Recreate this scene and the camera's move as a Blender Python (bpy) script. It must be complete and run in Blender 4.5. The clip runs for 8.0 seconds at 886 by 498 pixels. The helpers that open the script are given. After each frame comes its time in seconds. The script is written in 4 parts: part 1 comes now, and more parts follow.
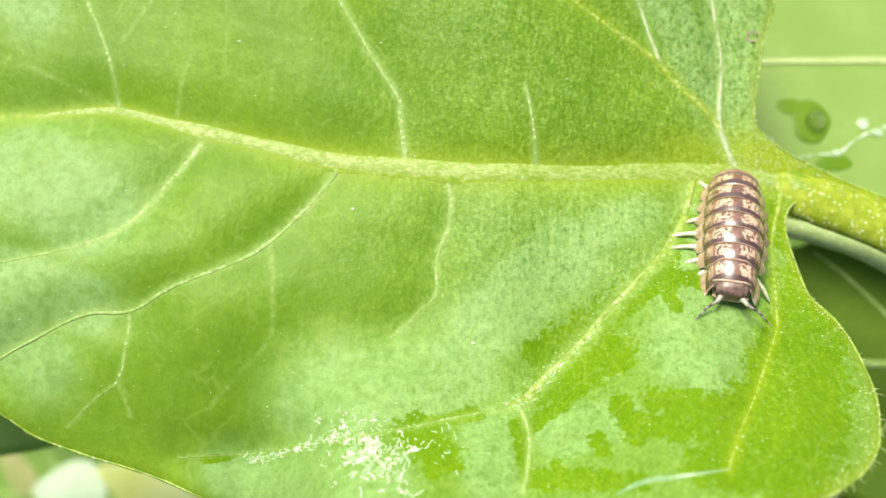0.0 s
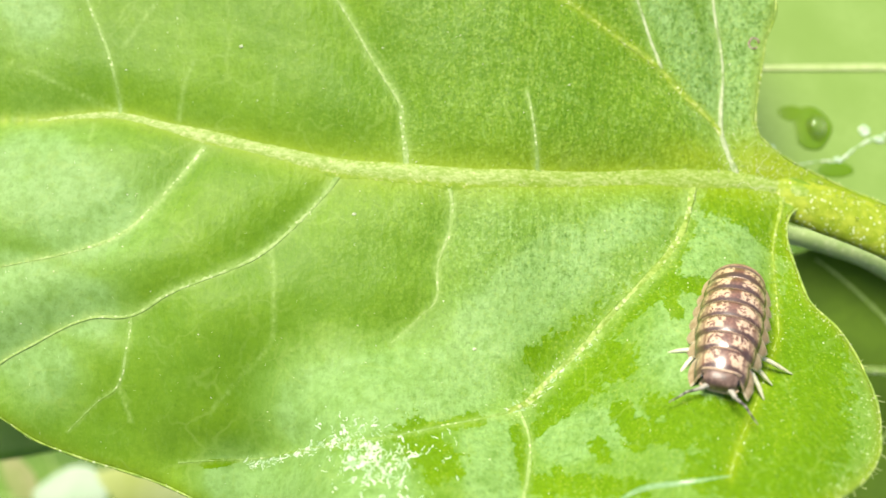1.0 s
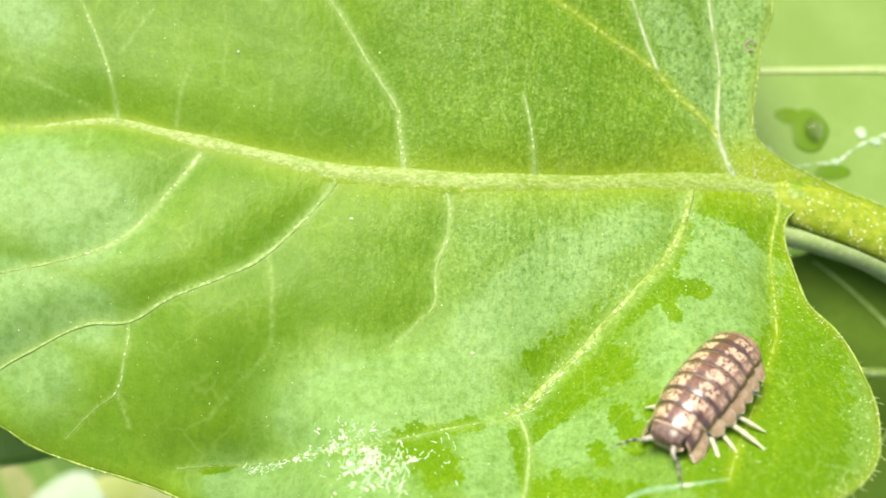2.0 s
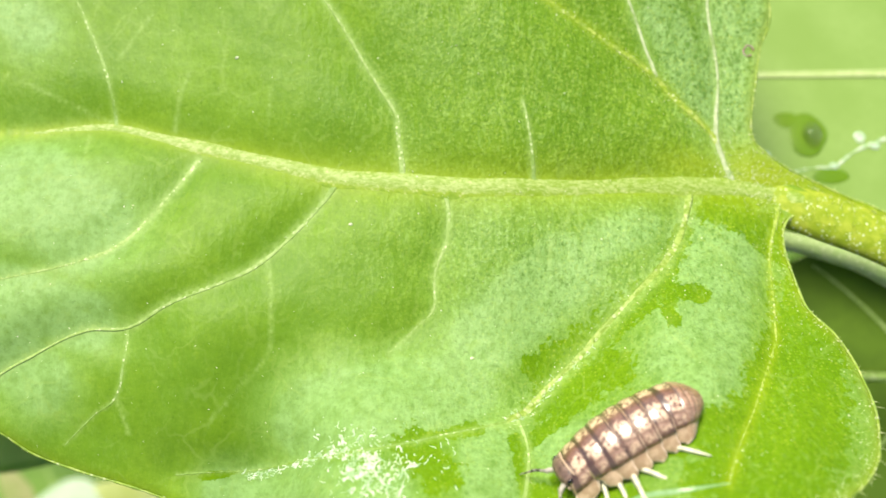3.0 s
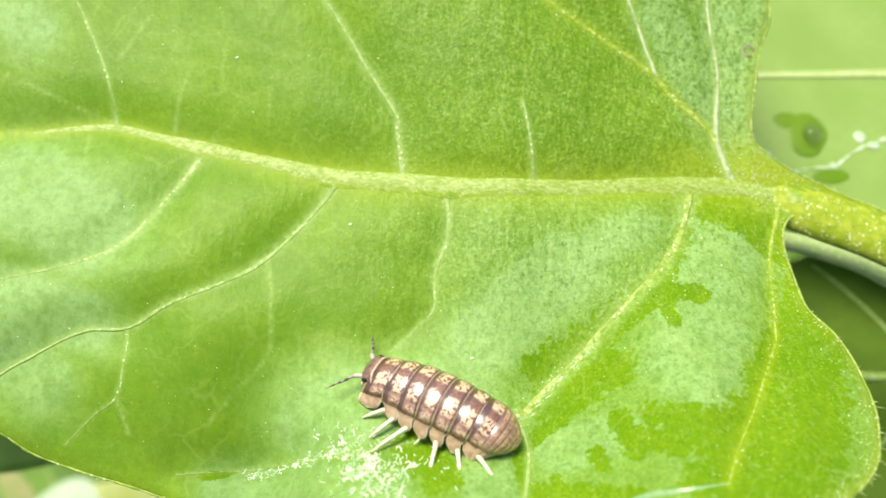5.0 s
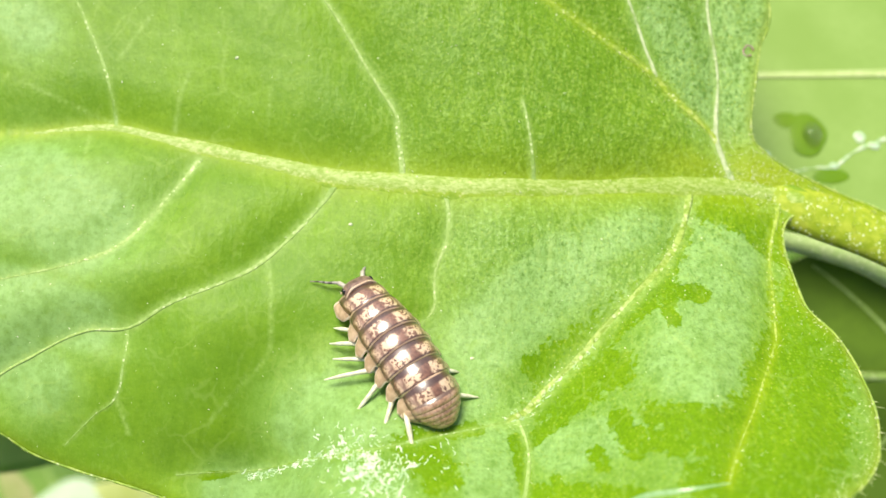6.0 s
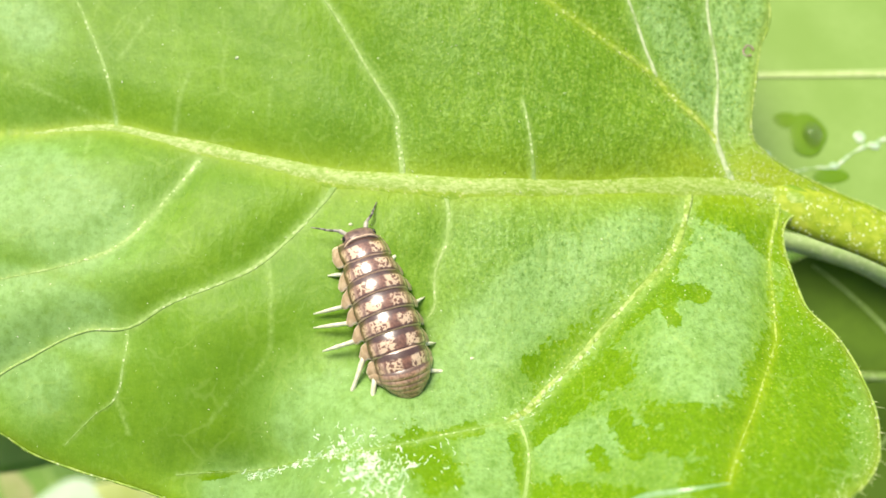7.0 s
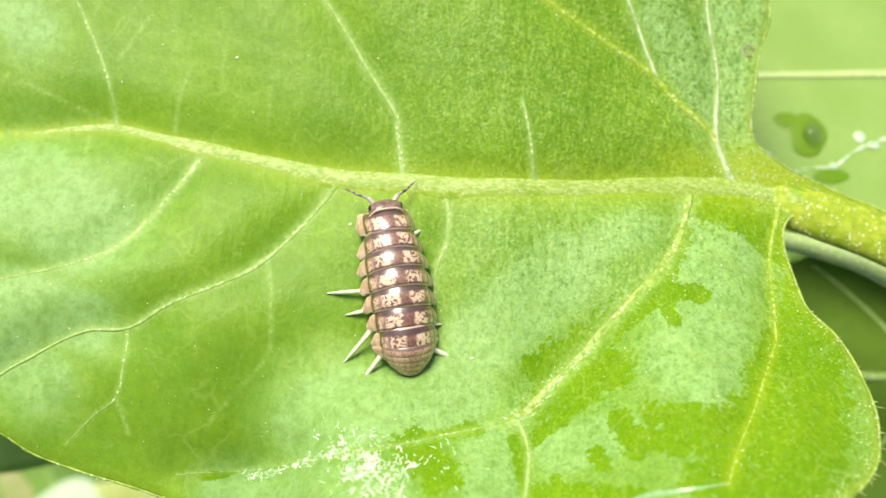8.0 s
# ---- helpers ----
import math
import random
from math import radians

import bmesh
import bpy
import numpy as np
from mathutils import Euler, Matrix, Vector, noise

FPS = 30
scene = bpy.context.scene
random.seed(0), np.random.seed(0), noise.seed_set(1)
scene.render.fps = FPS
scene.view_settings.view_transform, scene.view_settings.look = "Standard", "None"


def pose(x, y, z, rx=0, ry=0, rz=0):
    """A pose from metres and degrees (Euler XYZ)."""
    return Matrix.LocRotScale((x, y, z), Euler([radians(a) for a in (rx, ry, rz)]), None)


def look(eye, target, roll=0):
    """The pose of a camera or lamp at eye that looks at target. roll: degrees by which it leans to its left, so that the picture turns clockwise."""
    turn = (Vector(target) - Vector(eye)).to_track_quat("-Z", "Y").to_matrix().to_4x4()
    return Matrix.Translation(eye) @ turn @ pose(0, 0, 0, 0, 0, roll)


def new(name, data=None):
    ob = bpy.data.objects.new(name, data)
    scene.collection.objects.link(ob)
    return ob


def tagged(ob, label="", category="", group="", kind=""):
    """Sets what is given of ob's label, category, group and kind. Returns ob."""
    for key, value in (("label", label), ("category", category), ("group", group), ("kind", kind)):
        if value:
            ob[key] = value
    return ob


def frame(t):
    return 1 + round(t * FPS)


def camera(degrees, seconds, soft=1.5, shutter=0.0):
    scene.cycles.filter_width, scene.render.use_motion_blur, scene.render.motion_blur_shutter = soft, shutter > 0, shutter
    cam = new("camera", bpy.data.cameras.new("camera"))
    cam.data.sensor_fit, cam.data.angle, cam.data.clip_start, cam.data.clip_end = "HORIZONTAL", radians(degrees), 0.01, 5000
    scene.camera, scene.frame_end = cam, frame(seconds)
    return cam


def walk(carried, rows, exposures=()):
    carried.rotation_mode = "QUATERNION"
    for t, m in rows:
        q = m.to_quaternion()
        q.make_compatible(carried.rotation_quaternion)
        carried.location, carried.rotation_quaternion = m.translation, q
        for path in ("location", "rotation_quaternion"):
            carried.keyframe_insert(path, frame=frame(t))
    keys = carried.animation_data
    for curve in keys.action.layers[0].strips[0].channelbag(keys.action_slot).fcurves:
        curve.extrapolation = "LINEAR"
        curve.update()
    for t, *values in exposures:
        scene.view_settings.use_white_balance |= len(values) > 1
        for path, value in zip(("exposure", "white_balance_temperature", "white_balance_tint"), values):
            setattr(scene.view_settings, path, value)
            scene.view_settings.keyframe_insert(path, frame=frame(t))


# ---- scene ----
from mathutils import geometry

MM = 0.001          # all plans below are in millimetres, in the leaf's own space
LEAF_Z = 0.25       # height of the leaf's midrib over the soil, metres


def at(x, y, z=0.0):
    """A place from millimetres in the leaf's space."""
    return Vector((x * MM, y * MM, LEAF_Z + z * MM))


# ---- camera: held by hand, settling after three seconds ----
cam = camera(45, 8.0, soft=1.6)
cam.data.dof.use_dof = True
cam.data.dof.focus_distance = 0.0722
cam.data.dof.aperture_fstop = 28.0
EYE = at(0, -25.48, 70.007)
AIM = [(0.0, -0.133, -1.104), (0.2, -0.216, -0.951), (0.4, -0.314, -0.843), (0.6, -0.290, -0.793), (0.8, -0.267, -0.751), (1.0, -0.216, -0.701), (1.4,
         -0.137, -0.585), (1.7, -0.102, -0.501), (2.3, -0.051, -0.243), (2.8, -0.016, -0.042), (3.1, 0.000, 0.000), (5.0, 0.000, 0.000), (8.0, 0.000,
         0.000)]
walk(cam, [(t, look(EYE, at(x, y))) for t, x, y in AIM], [(0.0, 0.57), (7.6, 0.57), (7.9, 0.62), (8.0, 0.63)])

# ---- light: bright hazy sky, sun high behind the leaf ----
SUN_ELEVATION, SUN_TURN = 62, -30
world = bpy.data.worlds.new("sky")
scene.world = world
world.use_nodes = True
sky = world.node_tree.nodes.new("ShaderNodeTexSky")
sky.sky_type, sky.sun_disc = "NISHITA", False
sky.sun_elevation, sky.sun_rotation = radians(SUN_ELEVATION), radians(SUN_TURN)
sky.air_density, sky.dust_density = 1.0, 3.0
background = world.node_tree.nodes["Background"]
world.node_tree.links.new(sky.outputs[0], background.inputs[0])
background.inputs[1].default_value = 0.11
sun = new("sun", bpy.data.lights.new("sun", "SUN"))
sun.data.energy, sun.data.angle, sun.data.color = 3.4, radians(28), (1.0, 0.94, 0.79)
away = Vector((math.sin(radians(SUN_TURN)) * math.cos(radians(SUN_ELEVATION)),
               math.cos(radians(SUN_TURN)) * math.cos(radians(SUN_ELEVATION)), math.sin(radians(SUN_ELEVATION))))
sun.matrix_world = look(at(0, 0) + away * 2, at(0, 0))


# ---- materials ----
class Graph:
    """A node material, written step by step."""

    def __init__(self, name):
        self.material = bpy.data.materials.new(name)
        self.material.use_nodes = True
        self.tree = self.material.node_tree
        self.shader = self.tree.nodes["Principled BSDF"]

    def node(self, kind, ins=(), **settings):
        n = self.tree.nodes.new(kind)
        for key, value in settings.items():
            setattr(n, key, value)
        for key, value in dict(ins).items():
            self.put(n, key, value)
        return n

    def put(self, n, key, value):
        if isinstance(value, bpy.types.NodeSocket):
            self.tree.links.new(value, n.inputs[key])
        elif isinstance(value, tuple) and len(value) == 3 and n.inputs[key].type == "RGBA":
            n.inputs[key].default_value = (*value, 1)
        else:
            n.inputs[key].default_value = value

    def math(self, operation, a, b=0.5, c=0.5):
        return self.node("ShaderNodeMath", {0: a, 1: b, 2: c}, operation=operation).outputs[0]

    def step(self, low, high, x):
        return self.node("ShaderNodeMapRange", {0: x, 1: low, 2: high}, interpolation_type="SMOOTHSTEP").outputs[0]

    def mix(self, f, a, b):
        return self.node("ShaderNodeMix", {0: f, 6: a, 7: b}, data_type="RGBA").outputs[2]

    def place(self):
        return self.node("ShaderNodeTexCoord").outputs["Object"]

    def noise(self, scale, detail=3.0, rough=0.55, where=None, w=None):
        ins = {"Vector": where or self.place(), "Scale": scale, "Detail": detail, "Roughness": rough}
        if w is not None:
            ins["W"] = w
            return self.node("ShaderNodeTexNoise", ins, noise_dimensions="4D").outputs[0]
        return self.node("ShaderNodeTexNoise", ins).outputs[0]

    def cells(self, scale, feature="F1", out=0):
        return self.node("ShaderNodeTexVoronoi", {"Vector": self.place(), "Scale": scale}, feature=feature).outputs[out]

    def attribute(self, name):
        return self.node("ShaderNodeAttribute", attribute_name=name).outputs["Fac"]

    def random(self):
        return self.node("ShaderNodeObjectInfo").outputs["Random"]

    def bump(self, height, strength, distance):
        n = self.node("ShaderNodeBump", {"Height": height, "Strength": strength, "Distance": distance})
        self.put(self.shader, "Normal", n.outputs[0])

    def done(self, **ins):
        for key, value in ins.items():
            self.put(self.shader, key.replace("_", " "), value)
        return self.material


def leaf_material():
    g = Graph("leaf_skin")
    broad = g.noise(140, 3)
    rough = g.attribute("grain")
    fine = g.noise(4200, 3, 0.6)
    grain = g.noise(9000, 2)
    cell = g.cells(3200)
    green = g.mix(g.step(0.3, 0.7, broad), (0.106, 0.226, 0.003), (0.155, 0.286, 0.005))
    # waxy bloom plus painted sky sheen, washed off where the leaf is wet
    ragged = g.math("ADD", g.attribute("wet"), g.math("MULTIPLY", g.math("SUBTRACT", g.noise(1000, 5, 0.72), 0.5), 1.25))
    ragged = g.math("ADD", ragged, g.math("MULTIPLY", g.math("SUBTRACT", g.noise(2800, 3), 0.5), 0.8))
    wet = g.step(0.46, 0.54, ragged)
    thick = g.math("MULTIPLY_ADD", g.attribute("bloom_sheen"), 0.85, g.math("MULTIPLY", g.noise(230, 3), 0.25))
    bloom_sheen = g.math("MULTIPLY", g.math("SUBTRACT", 1.0, wet), thick)
    green = g.mix(bloom_sheen, green, (0.209, 0.367, 0.070))
    green = g.mix(g.math("MULTIPLY", g.step(0.72, 1.0, bloom_sheen), 0.6), green, (0.26, 0.43, 0.145))
    green = g.mix(g.math("MULTIPLY", g.step(0.40, 0.66, g.noise(1700, 4, 0.65)), 0.28), green, (0.085, 0.185, 0.006))
    green = g.mix(g.math("MULTIPLY", g.step(0.56, 0.74, g.noise(1300, 3, 0.6)), 0.22), green, (0.24, 0.36, 0.02))
    speck = g.noise(2500, 5, 0.8)
    green = g.mix(g.math("MULTIPLY", g.step(0.50, 0.32, speck), g.math("MULTIPLY", rough, 0.9)), green, (0.060, 0.150, 0.005))
    green = g.mix(g.math("MULTIPLY", g.step(0.54, 0.72, speck), g.math("MULTIPLY", rough, 0.35)), green, (0.27, 0.40, 0.05))
    # fine light and dark grain of the skin cells
    tiny, flecks = g.noise(3900, 3, 0.62), g.noise(3900, 3, 0.62, w=4.0)
    green = g.mix(g.math("MULTIPLY", g.step(0.48, 0.36, tiny), g.math("MULTIPLY", g.math("MULTIPLY_ADD", rough, 0.52, 0.08), g.math("MULTIPLY_ADD", bloom_sheen, -0.28, 1.0))), green, (0.062, 0.155, 0.004))
    green = g.mix(g.math("MULTIPLY", g.step(0.52, 0.62, flecks), g.math("MULTIPLY", g.math("MULTIPLY_ADD", wet, -0.5, 1.0), g.math("MULTIPLY_ADD", rough, 0.56, 0.02))), green, g.mix(wet, g.mix(g.step(0.25, 0.55, bloom_sheen), (0.30, 0.44, 0.07), (0.30, 0.46, 0.145)), (0.27, 0.41, 0.02)))
    green = g.mix(g.math("MULTIPLY", g.step(0.44, 0.62, g.noise(750, 4, 0.6, w=2.0)), 0.3), green, (0.098, 0.215, 0.003))
    # short streaks across the skin
    grainy = g.noise(1700, 3, 0.6, where=g.node("ShaderNodeMapping", {"Vector": g.place(), "Scale": (1.9, 0.75, 1.0)}).outputs[0])
    green = g.mix(g.math("MULTIPLY", g.step(0.46, 0.34, grainy), g.math("MULTIPLY_ADD", rough, 0.34, 0.10)), green, (0.072, 0.175, 0.004))
    green = g.mix(g.math("MULTIPLY", g.step(0.56, 0.68, grainy), g.math("MULTIPLY_ADD", rough, 0.34, 0.06)), green, (0.27, 0.43, 0.10))
    # yellower tissue along the ribs, pale and dark dots
    green = g.mix(g.math("MULTIPLY", g.attribute("rib"), 0.6), green, (0.33, 0.42, 0.014))
    patchy = g.noise(420, 3)
    pale = g.math("MULTIPLY", g.step(0.32, 0.18, cell), g.step(0.34, 0.56, patchy))
    green = g.mix(g.math("MULTIPLY", pale, g.math("MULTIPLY_ADD", wet, 0.12, g.math("MULTIPLY_ADD", rough, 0.22, 0.02))), green, (0.42, 0.50, 0.06))
    pits = g.math("MULTIPLY", g.step(0.60, 0.70, g.noise(3300, 2)), g.step(0.64, 0.40, patchy))
    green = g.mix(g.math("MULTIPLY", pits, g.math("MULTIPLY_ADD", rough, 0.4, 0.2)), green, (0.055, 0.13, 0.006))
    # paler skin over the veins
    veiny = g.math("MULTIPLY", g.attribute("vein"), g.math("MULTIPLY_ADD", g.step(0.35, 0.6, g.noise(2200, 3, 0.65)), 0.42, 0.25))
    green = g.mix(veiny, green, (0.34, 0.48, 0.13))
    # faint net of small veins
    bent = g.node("ShaderNodeVectorMath", {0: g.place(), 1: g.node("ShaderNodeVectorMath", {0: g.node("ShaderNodeTexNoise", {"Vector": g.place(), "Scale": 500}).outputs[1], "Scale": 0.0022}, operation="SCALE").outputs[0]}, operation="ADD").outputs[0]
    net = g.node("ShaderNodeTexVoronoi", {"Vector": bent, "Scale": 330}, feature="DISTANCE_TO_EDGE").outputs[0]
    net = g.math("MULTIPLY", g.step(0.05, 0.01, net), g.step(0.40, 0.65, g.noise(260, 2)))
    green = g.mix(g.math("MULTIPLY", net, 0.2), green, (0.30, 0.42, 0.09))
    gloss = g.math("MULTIPLY_ADD", wet, -0.08, g.math("MULTIPLY_ADD", fine, 0.2, 0.36))
    folds = g.node("ShaderNodeMapping", {"Vector": g.place(), "Scale": (1.5, 0.7, 1.0)}).outputs[0]
    quilt = g.math("MULTIPLY", g.noise(700, 3, 0.6, where=folds), 3.0)
    g.bump(g.math("ADD", g.math("MULTIPLY_ADD", fine, 0.45, quilt), g.math("ADD", g.math("MULTIPLY", grain, 0.25), g.math("MULTIPLY", cell, 0.4))), g.math("MULTIPLY_ADD", rough, 0.4, 0.26), 0.0001)
    return g.done(Base_Color=green, Roughness=gloss, IOR=1.45, Specular_IOR_Level=g.math("MULTIPLY_ADD", wet, -0.14, 0.21))


def rib_material(name, colour, pale, scale=1500, patches=0.6):
    g = Graph(name)
    tone = g.mix(g.step(0.35, 0.7, g.noise(scale, 3)), colour, pale)
    tone = g.mix(g.math("MULTIPLY", g.step(0.48, 0.62, g.noise(1100, 3, 0.65)), patches), tone, (0.14, 0.26, 0.02))
    dots = g.step(0.36, 0.14, g.cells(2600))
    tone = g.mix(g.math("MULTIPLY", dots, g.step(0.40, 0.55, g.noise(900, 2))), tone, (0.60, 0.68, 0.34))
    g.bump(g.noise(2600, 3), 0.8, 0.0001)
    return g.done(Base_Color=tone, Roughness=0.55, Specular_IOR_Level=0.3)


def beaded_vein_material():
    """Yellow-green vein skin with rows of pale beads."""
    g = Graph("beaded_vein_skin")
    tone = g.mix(g.step(0.35, 0.65, g.noise(1900, 3, 0.65)), (0.19, 0.31, 0.015), (0.36, 0.47, 0.10))
    beads = g.math("MULTIPLY", g.step(0.46, 0.26, g.cells(2300)), g.step(0.36, 0.50, g.noise(1000, 3, 0.6)))
    tone = g.mix(g.math("MULTIPLY", beads, 0.55), tone, (0.60, 0.68, 0.34))
    g.bump(g.math("ADD", g.noise(2600, 3), g.math("MULTIPLY", beads, 0.8)), 0.7, 0.00012)
    return g.done(Base_Color=tone, Roughness=0.45, Specular_IOR_Level=0.35)


def midrib_material():
    g = Graph("midrib_skin")
    streak = g.node("ShaderNodeMapping", {"Vector": g.place(), "Scale": (0.6, 1.3, 1.0)}).outputs[0]
    tone = g.mix(g.step(0.35, 0.68, g.noise(3600, 3, 0.65, where=streak)), (0.215, 0.33, 0.028), (0.37, 0.465, 0.13))
    across = g.attribute("across")
    ragged = g.math("ADD", across, g.math("MULTIPLY", g.math("SUBTRACT", g.noise(2600, 3, 0.65), 0.5), 1.0))
    tone = g.mix(g.step(0.30, 0.60, ragged), tone, (0.25, 0.365, 0.015))
    tone = g.mix(g.step(0.52, 0.85, ragged), tone, (0.165, 0.295, 0.012))
    tone = g.mix(g.math("MULTIPLY", g.step(0.50, 0.64, g.noise(1300, 4, 0.7)), 0.55), tone, (0.18, 0.30, 0.008))
    dots = g.math("MULTIPLY", g.step(0.36, 0.15, g.cells(2600)), g.step(0.40, 0.58, g.noise(800, 2)))
    tone = g.mix(g.math("MULTIPLY", dots, 0.4), tone, (0.64, 0.66, 0.28))
    g.bump(g.math("ADD", g.noise(3000, 3), g.noise(5200, 2, 0.5, where=streak)), 0.35, 0.00009)
    return g.done(Base_Color=tone, Roughness=0.5, Specular_IOR_Level=0.35)


def plain_leaf_material(name, dark, light, rough=0.4):
    g = Graph(name)
    tone = g.mix(g.step(0.3, 0.7, g.noise(110, 3)), dark, light)
    tone = g.mix(g.math("MULTIPLY", g.step(0.4, 0.7, g.noise(1500, 2)), 0.3), tone, dark)
    g.bump(g.noise(900, 3), 0.3, 0.0001)
    return g.done(Base_Color=tone, Roughness=rough, Specular_IOR_Level=0.22)


def shell_material(name, dark, cream, blotch, middle):
    """Mottled brown shell: cream loops beside the dark midline, lighter flanks, painted furrow shade and pale hind rim.
    """
    g = Graph(name)
    across, along = g.attribute("across"), g.attribute("along")
    seed = g.math("MULTIPLY", g.random(), 30.0)
    mottle = g.noise(2900, 2, 0.5, w=seed)
    small = g.noise(5200, 2, 0.5, w=seed)
    drift = g.math("SUBTRACT", g.noise(1500, 2, 0.5, w=seed), 0.5)
    side = g.math("ADD", g.math("ABSOLUTE", across), g.math("MULTIPLY", drift, 0.16))
    row = g.math("ADD", along, g.math("MULTIPLY", g.math("SUBTRACT", g.noise(1900, 2, 0.5, w=seed), 0.5), 0.45))

    def band(x, a, b, c, d):
        return g.math("MULTIPLY", g.step(a, b, x), g.step(d, c, x))

    tone = g.mix(g.step(0.35, 0.7, small), dark, tuple(c * 2.0 for c in dark))
    flank = g.math("MULTIPLY", band(side, 0.40, 0.47, 0.60, 0.66), g.step(0.30, 0.55, mottle))
    tone = g.mix(g.math("MULTIPLY", flank, 0.9), tone, middle)
    worms = g.step(0.075, 0.04, g.math("ABSOLUTE", g.math("SUBTRACT", g.noise(2600, 2, 0.5, w=g.math("ADD", seed, 7.0)), 0.5)))
    loops = g.math("MULTIPLY", band(side, 0.06, 0.12, 0.36, 0.44), band(row, 0.30, 0.38, 0.86, 0.92))
    loops = g.math("MULTIPLY", loops, g.math("MAXIMUM", g.step(0.53, 0.59, mottle), worms))
    dots = g.math("MULTIPLY", band(side, 0.46, 0.52, 0.60, 0.63), g.math("MULTIPLY", g.step(0.46, 0.56, small), g.step(0.42, 0.52, row)))
    tone = g.mix(g.math("MULTIPLY", g.math("MAXIMUM", loops, g.math("MULTIPLY", dots, 0.8)), blotch), tone, cream)
    tone = g.mix(g.math("MULTIPLY", band(side, 0.63, 0.66, 0.69, 0.73), g.step(0.56, 0.44, mottle)), tone, tuple(c * 0.9 for c in dark))
    # furrow shade put into the colour, and a dark line before the rim
    furrow_shade = g.math("MAXIMUM", g.step(0.40, 0.30, along), band(along, 0.85, 0.88, 0.91, 0.94))
    tone = g.mix(g.math("MULTIPLY", furrow_shade, 0.8), tone, tuple(c * 0.40 for c in dark))
    edge = g.math("MAXIMUM", g.step(0.93, 0.955, along), g.step(0.10, 0.05, along))
    tone = g.mix(g.math("MULTIPLY", edge, 0.75), tone, (0.60, 0.40, 0.25))
    g.bump(g.math("ADD", small, g.noise(9000, 2)), 0.35, 0.00003)
    return g.done(Base_Color=tone, Roughness=g.math("MULTIPLY_ADD", small, 0.2, 0.32), Specular_IOR_Level=0.4, Coat_Weight=1.0, Coat_Roughness=0.21, Coat_IOR=1.75)


def lobe_material():
    """Tan, slightly horny side lobes with a pale outer rim."""
    g = Graph("side_lobe_shell")
    side, along = g.math("ABSOLUTE", g.attribute("across")), g.attribute("along")
    tone = g.mix(g.step(0.35, 0.68, g.noise(2600, 3, w=g.math("MULTIPLY", g.random(), 30.0))), (0.43, 0.285, 0.165), (0.60, 0.435, 0.28))
    tone = g.mix(g.math("MULTIPLY", g.step(0.77, 0.73, side), 0.3), tone, (0.22, 0.11, 0.06))
    rim = g.math("MAXIMUM", g.step(0.93, 0.97, side), g.math("MAXIMUM", g.step(0.90, 0.95, along), g.step(0.10, 0.05, along)))
    tone = g.mix(g.math("MULTIPLY", rim, 0.9), tone, (0.82, 0.66, 0.48))
    g.bump(g.noise(5200, 2), 0.3, 0.00003)
    return g.done(Base_Color=tone, Roughness=0.42, Specular_IOR_Level=0.35, Coat_Weight=0.15, Coat_Roughness=0.3)


def feeler_material():
    """Pale at the thick base, dark and ringed towards the tip."""
    g = Graph("feeler_skin")
    along = g.attribute("along")
    rings = g.step(0.35, 0.65, g.math("FRACT", g.math("MULTIPLY", along, 6.0)))
    dark = g.mix(rings, (0.06, 0.05, 0.042), (0.26, 0.23, 0.20))
    return g.done(Base_Color=g.mix(g.step(0.52, 0.30, along), dark, (0.46, 0.42, 0.33)), Roughness=0.4)


def simple_material(name, a, b, rough, scale=2500, bump=0.3, **ins):
    g = Graph(name)
    g.bump(g.noise(scale * 1.7, 3), bump, 0.00004)
    return g.done(Base_Color=g.mix(g.step(0.35, 0.65, g.noise(scale, 3)), a, b), Roughness=rough, **ins)


LEAF = leaf_material()
MIDRIB = midrib_material()
VEIN = rib_material("vein_skin", (0.24, 0.375, 0.07), (0.37, 0.49, 0.16), 1900, 0.45)
BEADED_VEIN = beaded_vein_material()
FAINT_VEIN = rib_material("faint_vein_skin", (0.19, 0.33, 0.04), (0.29, 0.43, 0.11), 1900, 0.5)
PALE_VEIN = rib_material("pale_vein_skin", (0.38, 0.46, 0.22), (0.5, 0.56, 0.32))
YOUNG_VEIN = rib_material("young_vein_skin", (0.24, 0.36, 0.015), (0.44, 0.52, 0.11), 3000)
GREEN_STEM = rib_material("thin_stem_skin", (0.36, 0.50, 0.16), (0.44, 0.56, 0.22), 900, 0.0)
FAINT_RIB = rib_material("faint_rib_skin", (0.36, 0.47, 0.15), (0.42, 0.52, 0.20), 700, 0.0)
WET_LEAF = plain_leaf_material("wet_leaf_skin", (0.105, 0.215, 0.004), (0.14, 0.255, 0.008), 0.3)
STALK = rib_material("stalk_skin", (0.25, 0.345, 0.010), (0.37, 0.44, 0.035), 1300, 0.2)
MARGIN = rib_material("margin_skin", (0.24, 0.36, 0.03), (0.42, 0.52, 0.14), 1800, 0.75)
HAIR = simple_material("plant_hair", (0.42, 0.50, 0.14), (0.60, 0.65, 0.30), 0.4)
SPECK = simple_material("plant_gland", (0.55, 0.6, 0.3), (0.7, 0.72, 0.5), 0.3)
RESIDUE = simple_material("dried_residue", (0.33, 0.50, 0.23), (0.70, 0.77, 0.58), 0.35, 1500)
PALE_LEAF = plain_leaf_material("pale_leaf_skin", (0.19, 0.31, 0.055), (0.23, 0.355, 0.080), 0.5)
# Green darkened to hold the shade below the broad leaf.
SHADED_LEAF = plain_leaf_material("shaded_leaf_skin", (0.055, 0.115, 0.002), (0.085, 0.16, 0.004), 0.65)
